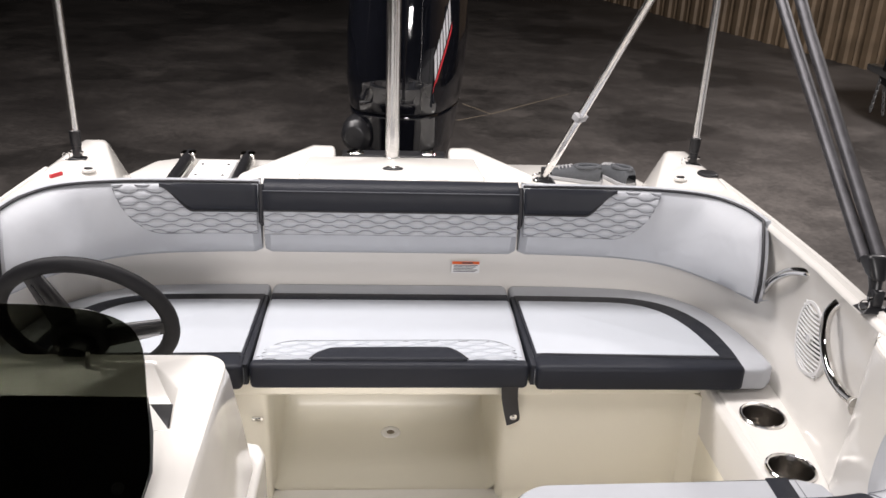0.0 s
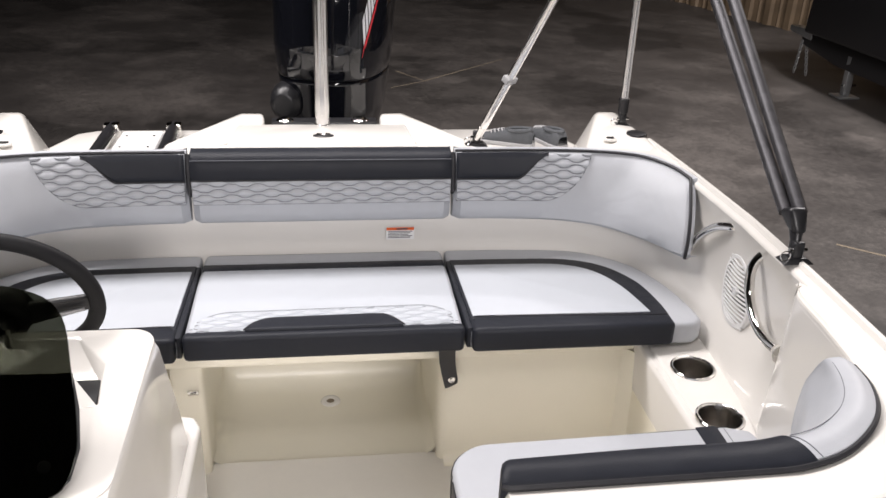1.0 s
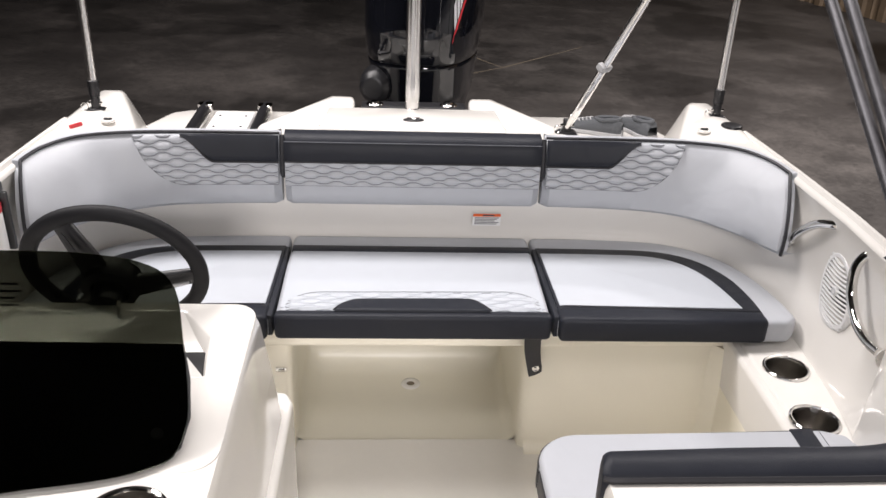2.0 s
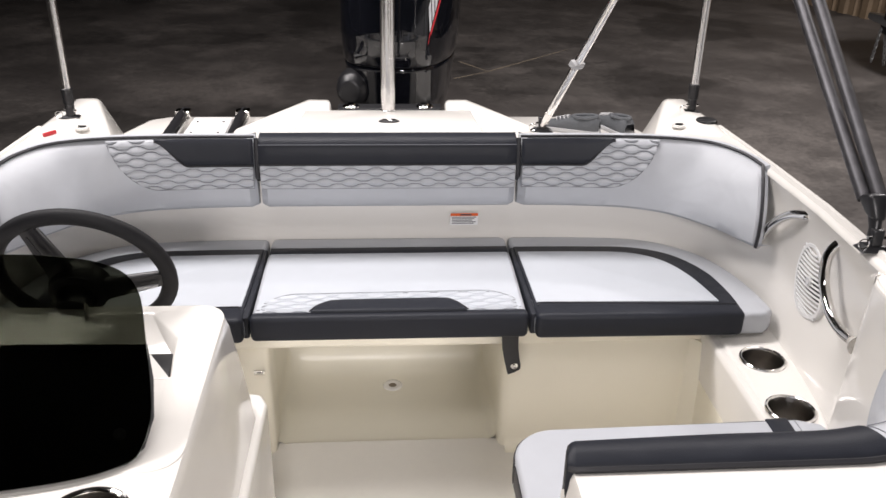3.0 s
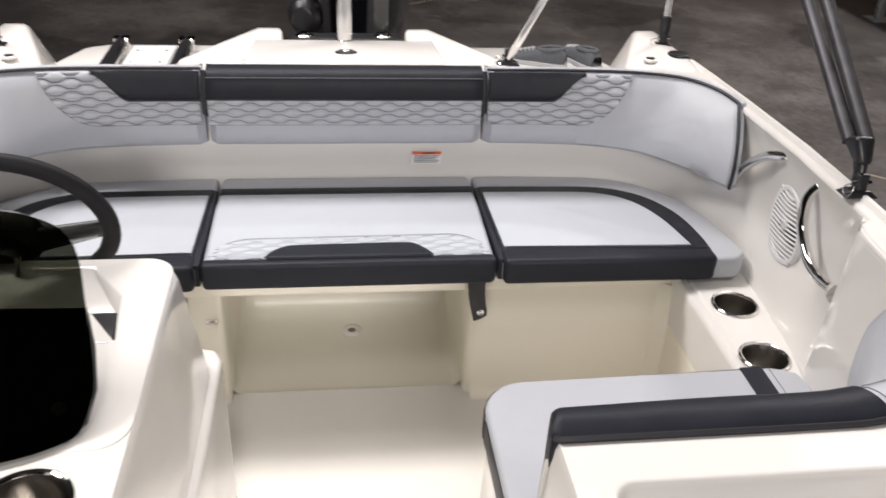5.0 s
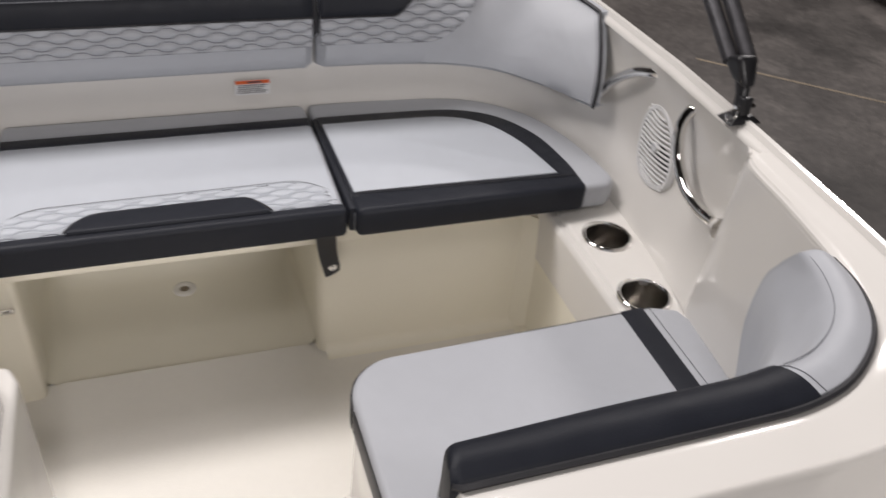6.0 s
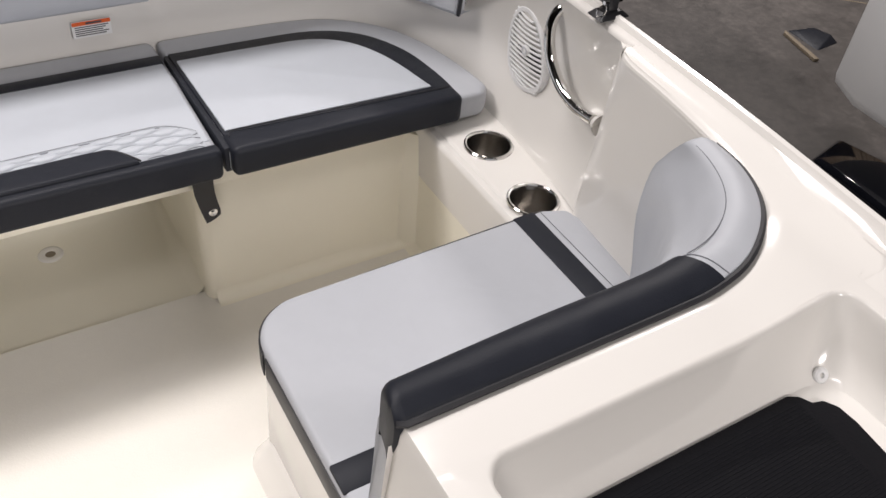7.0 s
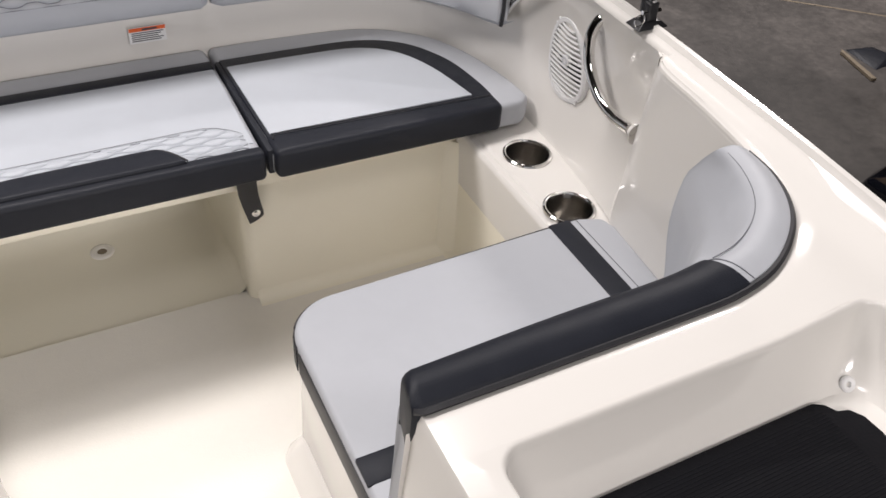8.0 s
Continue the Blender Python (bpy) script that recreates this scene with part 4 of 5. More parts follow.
def tray():
    """Rounded recess: rings from the rim down to its floor."""
    def ring(x0, x1, y0, y1, r, z):
        pts = []
        corners = ((x1 - r, y1 - r, 0), (x0 + r, y1 - r, 90), (x0 + r, y0 + r, 180), (x1 - r, y0 + r, 270))
        for q, (cx, cy, a0) in enumerate(corners):
            pts += [(cx + r * math.cos(radians(a0 + 90 * k / 8)), cy + r * math.sin(radians(a0 + 90 * k / 8))) for k in range(9)]
            nx, ny, na = corners[(q + 1) % 4]
            end = (nx + r * math.cos(radians(na)), ny + r * math.sin(radians(na)))
            last = pts[-1]
            pts += [(last[0] + (end[0] - last[0]) * k / 16, last[1] + (end[1] - last[1]) * k / 16) for k in range(1, 16)]
        return [Vector((x, y, z if z is not None else zt(x))) for x, y in pts]

    def rim_ring(inset, drop, r):
        return [p - Vector((0, 0, drop)) for p in ring(0.285 + inset, 0.838 - inset, 0.38 + inset, 0.9955 - inset, r, None)]

    rows = [[p - Vector((0, 0, 0.0009 if p.y > 1.0 or p.x > 0.865 else 0.0)) for p in ring(0.243, 0.869, 0.30, 1.006, 0.0002, None)], ring(0.2436, 0.861, 0.30, 0.996, 0.0002, None), rim_ring(0.0, 0.0, 0.034), rim_ring(0.002, 0.0005, 0.033), rim_ring(0.0042, 0.002, 0.032), rim_ring(0.006, 0.005, 0.031), rim_ring(0.0075, 0.012, 0.031), rim_ring(0.009, 0.02, 0.032),
            ring(0.300, 0.826, 0.40, 0.974, 0.04, 0.688), ring(0.308, 0.818, 0.41, 0.958, 0.05, 0.656), ring(0.318, 0.808, 0.42, 0.945, 0.05, 0.643), ring(0.40, 0.70, 0.5, 0.85, 0.05, 0.640)]
    bm = loft(rows, closed_cols=True)
    bm.verts.ensure_lookup_table()
    n = len(rows[0])
    bm.faces.new([bm.verts[(len(rows) - 1) * n + j] for j in range(n)])
    return bm


part("console_deck", console_deck(), GEL, boat, "cream port console deck")
part("console_tray", tray(), GEL, boat, "recessed cream tray")
part("console_side", loft([[Vector((0.243, y, zt(0.234) + 0.0)) for y in (0.30, 0.7, 1.07)], [Vector((0.239, y, zt(0.234) - 0.012)) for y in (0.30, 0.7, 1.072)], [Vector((0.220, y, 0.40)) for y in (0.30, 0.7, 1.09)], [Vector((0.21, y, -0.02)) for y in (0.30, 0.7, 1.09)]]), GEL, boat)
part("console_back", loft([[Vector((0.23, 1.07, 0.70)), Vector((0.9, 1.07, 0.70))], [Vector((0.215, 1.08, 0.3)), Vector((0.9, 1.08, 0.3))]]), GEL, boat)
part("console_front", loft([[Vector((0.234, 0.30, 0.735)), Vector((0.80, 0.30, 0.79))], [Vector((0.21, 0.26, -0.02)), Vector((0.80, 0.26, -0.02))]]), GEL, boat)
part("grommet", turned([(0.004, 0.0), (0.005, 0.003), (0.011, 0.004), (0.014, 0.002), (0.015, -0.003)], pose(0.790, 0.945, 0.652, 50, 0, -12) @ Matrix.Scale(0.75, 4), 20), WHITEP, boat, "white drain grommet")

mat_pts = [(0.33, 0.46), (0.69, 0.46), (0.735, 0.60), (0.758, 0.72), (0.772, 0.82), (0.778, 0.875), (0.776, 0.902), (0.765, 0.918), (0.75, 0.922), (0.742, 0.936), (0.728, 0.944), (0.36, 0.944), (0.33, 0.93)]


def mat_mesh():
    return prism(mat_pts, 0.639, 0.6475, 0.003, 2)


rubber = part("rubber_mat", mat_mesh(), MAT)
tagged(rubber, "black ribbed rubber mat lying in the console tray", "mat")
ribs = bmesh.new()
for k in range(98):
    y = 0.48 + 0.0046 * k
    vs = [ribs.verts.new((x, yy, z)) for x, yy, z in ((0.34, y, 0.6470), (0.685 + 0.045 * min(1, (y - 0.46) / 0.3), y, 0.6470), (0.685 + 0.045 * min(1, (y - 0.46) / 0.3), y + 0.0015, 0.6484), (0.34, y + 0.0015, 0.6484), (0.685 + 0.045 * min(1, (y - 0.46) / 0.3), y + 0.003, 0.6470), (0.34, y + 0.003, 0.6470))]
    ribs.faces.new((vs[0], vs[1], vs[2], vs[3]))
    ribs.faces.new((vs[3], vs[2], vs[4], vs[5]))
tagged(part("ribs", ribs, MAT, rubber), kind="stuff")

# plinth foot beside the lounge
part("plinth_foot", hull_of([(0.215, 1.0, -0.02), (0.215, 1.58, -0.02), (0.24, 1.615, -0.02), (0.30, 1.615, -0.02), (0.262, 1.0, 0.05), (0.262, 1.56, 0.05), (0.275, 1.60, 0.03), (0.30, 1.0, 0.05), (0.30, 1.56, 0.05)], 0.012, 3), GEL, boat)

# ---- side fittings ----
spk = thing("speaker", 1.022, 1.915, 0.565, "white oval marine speaker grille with slanted slats", "speaker")
SM = pose(1.017, 1.917, 0.565, 0, -90, 0) @ pose(0, 0, 0, 0, 0, 14)


def oval(a, b, z, n=48, p=2.3):
    out = []
    for k in range(n):
        t = 2 * math.pi * k / n
        c, s_ = math.cos(t), math.sin(t)
        x = a * math.copysign(abs(c) ** (2 / p), c)
        y = b * math.copysign(abs(s_) ** (2 / p), s_) * (1 - 0.18 * c)
        out.append(SM @ Vector((x, y, z)))
    return out


def oval_plate(a, b, rows):
    bm = loft([oval(a * k, b * k, z) for k, z in rows], closed_cols=True)
    bm.verts.ensure_lookup_table()
    n = 48
    bm.faces.new([bm.verts[(len(rows) - 1) * n + j] for j in range(n)])
    return bm


part("backing", oval_plate(0.092, 0.066, [(1.0, -0.014), (0.99, -0.008), (0.95, -0.007)]), BLACK, spk, "dark speaker cone behind the slats")
part("rim", loft([oval(0.096, 0.070, -0.010), oval(0.096, 0.070, 0.003), oval(0.092, 0.066, 0.0075), oval(0.084, 0.059, 0.0075), oval(0.082, 0.057, 0.002)], closed_cols=True), WHITEP, spk, "white rim")
for k in range(15):
    x = -0.077 + 0.011 * k
    half = 0.062 * max(0.05, 1 - abs(x / 0.088) ** 2.3) ** (1 / 2.3) * (1 - 0.18 * x / 0.088)
    sl = []
    for i in range(9):
        t = -1 + i / 4
        sl.append(SM @ Vector((x + 0.006 * (t * t) - 0.006 + 0.012 * t, half * t * 0.97, 0.0050)))
    part("slat", tube(sl, 0.0029, 6), WHITEP, spk)
part("badge", turned([(0.0, 0.010), (0.010, 0.010), (0.0125, 0.008), (0.0125, 0.002)], SM, 24), WHITEP, spk, "round centre badge")
part("badge_mark", turned([(0.005, 0.0105), (0.008, 0.0112), (0.0095, 0.0105)], SM, 20), SILVER, spk)
settle(spk)


def grab_handle(pts, ends):
    h = thing("grab_handle", *ends[0][0], "polished stainless steel grab handle on the liner wall", "handle", "grab handles")
    part("rail", tube(curve_through(pts, 6), 0.0115, 14), CHROME, h)
    for p, q in ends:
        d = (Vector(q) - Vector(p)).normalized().to_track_quat("Z", "Y").to_matrix().to_4x4()
        part("flange", turned([(0.0, 0.008), (0.0115, 0.008), (0.014, 0.004), (0.017, -0.004), (0.022, -0.009)], Matrix.Translation(p) @ d, 20), GEL, h, "moulded cream boss")
    return settle(h)


grab_handle([(1.03, 1.945, 0.722), (1.002, 1.965, 0.718), (0.985, 2.02, 0.695), (0.982, 2.09, 0.64), (0.985, 2.145, 0.575), (0.997, 2.175, 0.535), (1.018, 2.185, 0.525)], [((1.014, 2.185, 0.527), (0.99, 2.175, 0.535)), ((1.012, 1.95, 0.72), (0.99, 1.95, 0.71))])
grab_handle([(1.03, 1.79, 0.728), (1.002, 1.81, 0.718), (0.980, 1.812, 0.685), (0.972, 1.79, 0.632), (0.966, 1.735, 0.59), (0.962, 1.675, 0.577), (0.956, 1.612, 0.586)], [((0.958, 1.602, 0.585), (0.958, 1.66, 0.58)), ((1.012, 1.80, 0.722), (0.99, 1.81, 0.715))])


# locker details
drain = thing("drain_fitting", 0.005, 2.395, -0.047, "small round moulded drain in the locker floor", "drain")
part("ring", turned([(0.011, -0.001), (0.013, 0.003), (0.022, 0.0045), (0.029, 0.0025), (0.031, 0.0)], pose(0.005, 2.395, -0.0475), 24), GEL, drain)
part("hole", turned([(0.0, 0.0), (0.014, 0.0006)], pose(0.005, 2.395, -0.0468), 20), WOOD, drain)
settle(drain)
latch = thing("latch", -0.341, 2.03, 0.256, "small bright metal snap latch on the seat base", "latch")
part("plate", box(-0.357, -0.328, 2.028, 2.036, 0.249, 0.262, 0.003), CHROME, latch)
part("hook", hull_of([(-0.352, 2.018, 0.259), (-0.335, 2.018, 0.263), (-0.35, 2.03, 0.252), (-0.335, 2.03, 0.258), (-0.33, 2.022, 0.255)], 0.002), CHROME, latch)
settle(latch)

lab = thing("warning_label", 0.222, 2.466, 0.478, "white warning sticker with an orange header on the liner", "label")
LM = Matrix.Translation((0.222, 2.4655, 0.496)) @ pose(0, 0, 0, 101, 0, 0)


def plate_at(m, x0, x1, y0, y1, z, t=0.0006):
    bm = box(x0, x1, y0, y1, z - t, z)
    bm.transform(m)
    return bm


part("sheet", plate_at(LM, -0.042, 0.042, -0.022, 0.022, 0.0012), WHITEP, lab)
part("header", plate_at(LM, -0.041, 0.041, 0.011, 0.021, 0.0018), ORANGE, lab, "orange header band")
part("text_bar", plate_at(LM, -0.012, 0.022, 0.0135, 0.0185, 0.0024), INK, lab)
for k in range(5):
    part("text_bar", plate_at(LM, -0.036, 0.036 - 0.006 * (k % 3), 0.0055 - 0.0055 * k, 0.0078 - 0.0055 * k, 0.0018), INK, lab)
settle(lab)

# ---- helm ----
helm = thing("helm_console", -0.65, 1.2, FLOOR, "cream moulded helm console with a dark dash recess", "console")


def ring4(x0, x1, y0, y1, r, zf, n=8):
    out = []
    for cx, cy, a0 in ((x1 - r, y1 - r, 0), (x0 + r, y1 - r, 90), (x0 + r, y0 + r, 180), (x1 - r, y0 + r, 270)):
        for k in range(n + 1):
            a = radians(a0 + 90 * k / n)
            p = Vector((cx + r * math.cos(a), cy + r * math.sin(a), 0))
            p.z = zf(p)
            out.append(p)
    return out


def top_z(p):
    return 0.744 - 0.045 * max(0.0, 1.53 - p.y)


def dash_ring(right, rear, front, cut, zf):
    """Recess outline with its rear corner cut off, as many points as ring4 gives."""
    a, b = Vector((right, rear - cut * 1.3, 0)), Vector((right - cut, rear, 0))
    pts = [a.lerp(b, k / 8) for k in range(9)]
    pts += [Vector((-0.965 + 0.001 * k, rear - 0.0005 * k, 0)) for k in range(8, -1, -1)]
    pts += [Vector((-0.965 + 0.001 * k, front + 0.0005 * (8 - k), 0)) for k in range(9)]
    pts += [Vector((right + 0.002 + 0.0012 * k, front + 0.001 * k, 0)) for k in range(9)]
    for p in pts:
        p.z = zf(p)
    return pts


def helm_top():
    rows = [ring4(-1.0, -0.296, 1.10, 1.525, 0.045, top_z), dash_ring(-0.362, 1.507, 1.308, 0.062, top_z), dash_ring(-0.365, 1.503, 1.311, 0.062, lambda p: top_z(p) - 0.003),
            dash_ring(-0.371, 1.414, 1.318, 0.005, lambda p: 0.714), dash_ring(-0.374, 1.411, 1.32, 0.005, lambda p: 0.70)]
    return loft(rows, closed_cols=True)


part("top", helm_top(), GEL, helm)
part("recess_cheek", prism([(-0.351, 1.309), (-0.47, 1.309), (-0.47, 1.40), (-0.411, 1.40)], 0.70, 0.7345, 0.002, 2), GEL, helm)
part("dash_panel", prism([(-0.963, 1.312), (-0.39, 1.312), (-0.362, 1.322), (-0.370, 1.412), (-0.963, 1.412)], 0.70, 0.7155, 0.002, 2), BLACK, helm, "black dash panel")


def helm_front():
    bm = bmesh.new()
    holed_cell(bm, -0.50, -0.296, 0.86, 1.16, -0.392, 1.015, 0.05, 0.7243)
    loft([[Vector((-1.0, y, 0.7243)), Vector((-0.50, y, 0.7243))] for y in (0.86, 1.16)], bm=bm)
    loft([[Vector((-1.0, 0.86, z)), Vector((-0.296, 0.86, z))] for z in (0.7243, 0.1)], bm=bm)
    bmesh.ops.remove_doubles(bm, verts=bm.verts, dist=0.0004)
    return bm


part("front_deck", helm_front(), GEL, helm)


def helm_side():
    rows = []
    for grow, dz, low in ((0.0, 0.0, None), (0.006, -0.006, None), (0.012, -0.02, None), (0.02, -0.06, None)):
        rows.append([(-1.0, 1.525 + grow, 0.744 + dz), (-0.345, 1.525 + grow, 0.744 + dz), (-0.31, 1.512 + grow * 1.2, 0.743 + dz), (-0.297 + grow * 0.5, 1.48 + grow, 0.742 + dz), (-0.296 + grow * 0.5, 1.3, 0.734 + dz), (-0.296 + grow * 0.5, 1.1, 0.7247 + dz), (-0.296 + grow * 0.5, 0.86, 0.7243 + dz)])
    rows.append([(-1.0, 1.575, 0.60), (-0.33, 1.575, 0.60), (-0.295, 1.56, 0.60), (-0.279, 1.52, 0.60), (-0.279, 1.3, 0.60), (-0.279, 1.1, 0.60), (-0.279, 0.86, 0.60)])
    rows.append([(-1.0, 1.63, 0.45), (-0.33, 1.63, 0.45), (-0.29, 1.615, 0.45), (-0.274, 1.57, 0.45), (-0.274, 1.3, 0.45), (-0.274, 1.1, 0.45), (-0.274, 0.86, 0.45)])
    return loft([[Vector(p) for p in r] for r in rows])


part("side", helm_side(), GEL, helm)
part("kick_base", prism([(-1.0, 0.5), (-0.258, 0.5), (-0.258, 1.62), (-0.272, 1.655), (-0.32, 1.665), (-1.0, 1.665)], -0.03, 0.458, 0.012, 4), GEL, helm, "cream lower base with a rounded lip")
cup_holder(-0.392, 1.015, 0.7243, helm)
settle(helm)

screen = thing("windscreen", -0.62, 1.10, 0.722, "smoked dark acrylic windscreen bolted to the helm console", "windscreen")
edge = [(-0.99, -0.30), (-0.615, -0.22), (-0.531, -0.17), (-0.453, -0.11), (-0.405, -0.05), (-0.370, 0.03), (-0.350, 0.11), (-0.341, 0.24), (-0.347, 0.41), (-0.36, 0.61), (-0.373, 0.79), (-0.396, 0.90), (-0.436, 0.96), (-0.489, 0.99), (-0.6, 1.01), (-0.99, 1.0)]


def sheet(pts, t, lift=0.0):
    nrm = Vector((0, -0.217, 0.245)).normalized()
    bm = bmesh.new()
    p = [Vector((x, 1.10 + 0.245 * w, max(0.733, 0.718 + 0.217 * w))) + nrm * lift for x, w in pts]
    lo = [bm.verts.new(q - nrm * t) for q in p]
    hi = [bm.verts.new(q) for q in p]
    n = len(p)
    bm.faces.new(lo[::-1])
    bm.faces.new(hi)
    for i in range(n):
        bm.faces.new((lo[i], lo[(i + 1) % n], hi[(i + 1) % n], hi[i]))
    return bm


part("pane", sheet([(p.x, p.y) for p in curve_through([(x, w, 0) for x, w in edge], 3)], 0.004), SMOKE, screen, smooth=15)
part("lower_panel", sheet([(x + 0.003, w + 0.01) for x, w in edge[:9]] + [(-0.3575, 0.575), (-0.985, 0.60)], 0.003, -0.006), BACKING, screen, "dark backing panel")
SN = Vector((0, -0.217, 0.245)).normalized().to_track_quat("Z", "Y").to_matrix().to_4x4()
for x, w in ((-0.38, 0.17), (-0.512, -0.06), (-0.70, -0.08)):
    part("bolt", turned([(0.0, 0.005), (0.006, 0.0048), (0.009, 0.002), (0.009, -0.004)], Matrix.Translation((x, 1.10 + 0.245 * w, max(0.735, 0.720 + 0.217 * w))) @ SN, 14), BLACK, screen)
for k in range(4):
    part("text_bar", sheet([(-0.66, 0.84 - 0.033 * k), (-0.607 + 0.008 * (k % 2), 0.84 - 0.033 * k), (-0.607 + 0.008 * (k % 2), 0.85 - 0.033 * k), (-0.66, 0.85 - 0.033 * k)], 0.0006, 0.0012), BLACK, screen)
settle(screen)

wheel = thing("steering_wheel", -0.565, 1.60, 0.78, "black three-spoke steering wheel on the helm", "steering wheel")
WM = pose(-0.567, 1.598, 0.772) @ pose(0, 0, 0, -68, 0, 0)


def rim_mesh(R=0.153, r=0.0155):
    rows = []
    for i in range(64):
        a = 2 * math.pi * i / 64
        rows.append([WM @ Vector(((R + r * math.cos(b)) * math.cos(a), (R + r * math.cos(b)) * math.sin(a), r * 0.9 * math.sin(b))) for b in (2 * math.pi * k / 12 for k in range(12))])
    return loft(rows, closed_rows=True, closed_cols=True)


part("rim", rim_mesh(), GRIP, wheel, "black padded rim")
for a in (128, 4, 243):
    m = WM @ pose(0, 0, 0, 0, 0, a)
    bm = hull_of([m @ Vector(p) for p in ((0.03, -0.028, -0.03), (0.03, 0.028, -0.03), (0.15, -0.016, -0.006), (0.15, 0.016, -0.006), (0.03, -0.028, -0.044), (0.03, 0.028, -0.044), (0.15, -0.016, 0.008), (0.15, 0.016, 0.008))], 0.004, 2)
    sp = part("spoke", bm, BLACK, wheel)
    bm = hull_of([m @ Vector(p) for p in ((0.09, -0.004, -0.036), (0.135, -0.003, -0.022), (0.09, 0.004, -0.036), (0.135, 0.003, -0.022), (0.09, 0.0, -0.030), (0.135, 0, -0.016))])
    part("spoke_slot", bm, SILVER if a == 4 else PIPING, sp)
part("hub", turned([(0.0, 0.0), (0.036, -0.002), (0.052, -0.012), (0.055, -0.03), (0.05, -0.05), (0.035, -0.055)], WM, 28), BLACK, wheel)
part("column", tube([WM @ Vector((0, 0, -0.045)), WM @ Vector((0, 0, -0.085))], 0.028, 20), BLACK, wheel)
settle(wheel)
kn = thing("throttle_lever", -0.535, 1.49, 0.744, "small bright metal lever on the dash", "lever")
part("stick", tube([(-0.535, 1.49, 0.735), (-0.533, 1.495, 0.768)], 0.004, 10), CHROME, kn)
settle(kn)

# fire extinguisher on the starboard wall
ex = thing("fire_extinguisher", -0.975, 1.97, 0.60, "white fire extinguisher with a red band and black head", "extinguisher")
part("bottle", turned([(0.0, 0.0), (0.03, 0.0), (0.036, 0.01), (0.036, 0.13), (0.03, 0.15), (0.014, 0.158)], pose(-0.975, 1.97, 0.60), 24), WHITEP, ex)
part("band", turned([(0.0364, 0.118), (0.0368, 0.12), (0.0368, 0.136), (0.0364, 0.138)], pose(-0.975, 1.97, 0.60), 24), RED, ex, "red band")
part("head", box(-0.998, -0.945, 1.935, 2.02, 0.752, 0.778, 0.006), BLACK, ex, "black head")
part("strap", box(-1.012, -0.935, 2.002, 2.014, 0.61, 0.755, 0.004), BLACK, ex)
settle(ex)

# ---- stern ----
part("red_tag", hull_of([(x, y, z) for z in (0.738, 0.7475) for x, y in ((-0.972, 2.515), (-0.950, 2.548), (-0.966, 2.511), (-0.944, 2.544))]), RED, boat, "small red sticker")
for s, y in ((1, 2.600), (-1, 2.585)):
    cl = thing("deck_cleat", s * 0.885, y, 0.742, "small cream pull-up cleat sunk in the stern deck", "cleat", "stern cleats")
    part("cup", turned([(0.0, -0.001), (0.013, 0.001), (0.016, 0.004), (0.019, 0.002), (0.02, -0.004)], pose(s * 0.885, y, 0.742), 24), GEL, cl)
    part("bar", tube([(s * 0.885 - 0.011, y, 0.746), (s * 0.885 + 0.011, y, 0.746)], 0.0035, 8), BLACK, cl)
    settle(cl)
vent = thing("hatch_latch", 0.002, 2.66, 0.74, "black oval hatch latch with chrome centre", "latch")
vm = pose(0.002, 2.642, 0.7425) @ Matrix.Diagonal((1.15, 0.62, 1, 1))
part("bezel", turned([(0.0, 0.004), (0.022, 0.004), (0.027, 0.002), (0.028, -0.004)], vm, 28), BLACK, vent)
part("knob", box(-0.018, 0.022, 2.636, 2.648, 0.745, 0.750, 0.002), CHROME, vent)
settle(vent)
pc = thing("filler_cap", 0.985, 2.640, 0.745, "black round deck filler cap", "cap")
part("disc", turned([(0.0, 0.005), (0.026, 0.005), (0.031, 0.003), (0.033, -0.004)], pose(0.985, 2.640, 0.745), 28), BLACK, pc)
settle(pc)


def strut_foot(root, x, y, z):
    part("base", hull_of([(x - 0.035, y - 0.022, z - 0.006), (x + 0.035, y - 0.022, z - 0.006), (x - 0.035, y + 0.022, z - 0.006), (x + 0.035, y + 0.022, z - 0.006), (x - 0.02, y - 0.014, z + 0.006), (x + 0.02, y - 0.014, z + 0.006), (x - 0.02, y + 0.014, z + 0.006), (x + 0.02, y + 0.014, z + 0.006)], 0.003), BLACK, root, "black plastic mount")
    part("hinge", hull_of([(x - 0.012, y - 0.01, z), (x + 0.012, y - 0.01, z), (x - 0.012, y + 0.01, z), (x + 0.012, y + 0.01, z), (x - 0.012, y - 0.01, z + 0.04), (x + 0.012, y - 0.01, z + 0.04), (x - 0.012, y + 0.01, z + 0.04), (x + 0.012, y + 0.01, z + 0.04)], 0.004), BLACK, root)
    part("pin", tube([(x - 0.02, y - 0.004, z + 0.022), (x + 0.02, y - 0.004, z + 0.022)], 0.004, 8), CHROME, root)
    ring = [(x - 0.03 + 0.011 * math.cos(a), y - 0.012, z + 0.012 + 0.011 * math.sin(a)) for a in (2 * math.pi * k / 14 for k in range(15))]
    part("pin_ring", tube(ring, 0.0012, 5), CHROME, root)


for s, x, y, zf in ((1, 0.970, 2.745, 0.743), (-1, -0.946, 2.68, 0.744)):
    p = thing("top_pole", x, y, zf, "bright aluminium canopy pole in a black deck socket", "pole", "canopy poles")
    strut_foot(p, x, y, zf)
    part("socket", tube([(x, y, zf + 0.03), (x, y, zf + 0.04), (x, y, zf + 0.042), (x, y, zf + 0.088), (x, y, zf + 0.09)], [0.011, 0.012, 0.0155, 0.0165, 0.014], 16), BLACK, p, "black socket")
    part("tube", tube([(x, y, zf + 0.085), (x - s * 0.006, y, 2.37)], 0.0130, 16), ALU, p)
    settle(p)

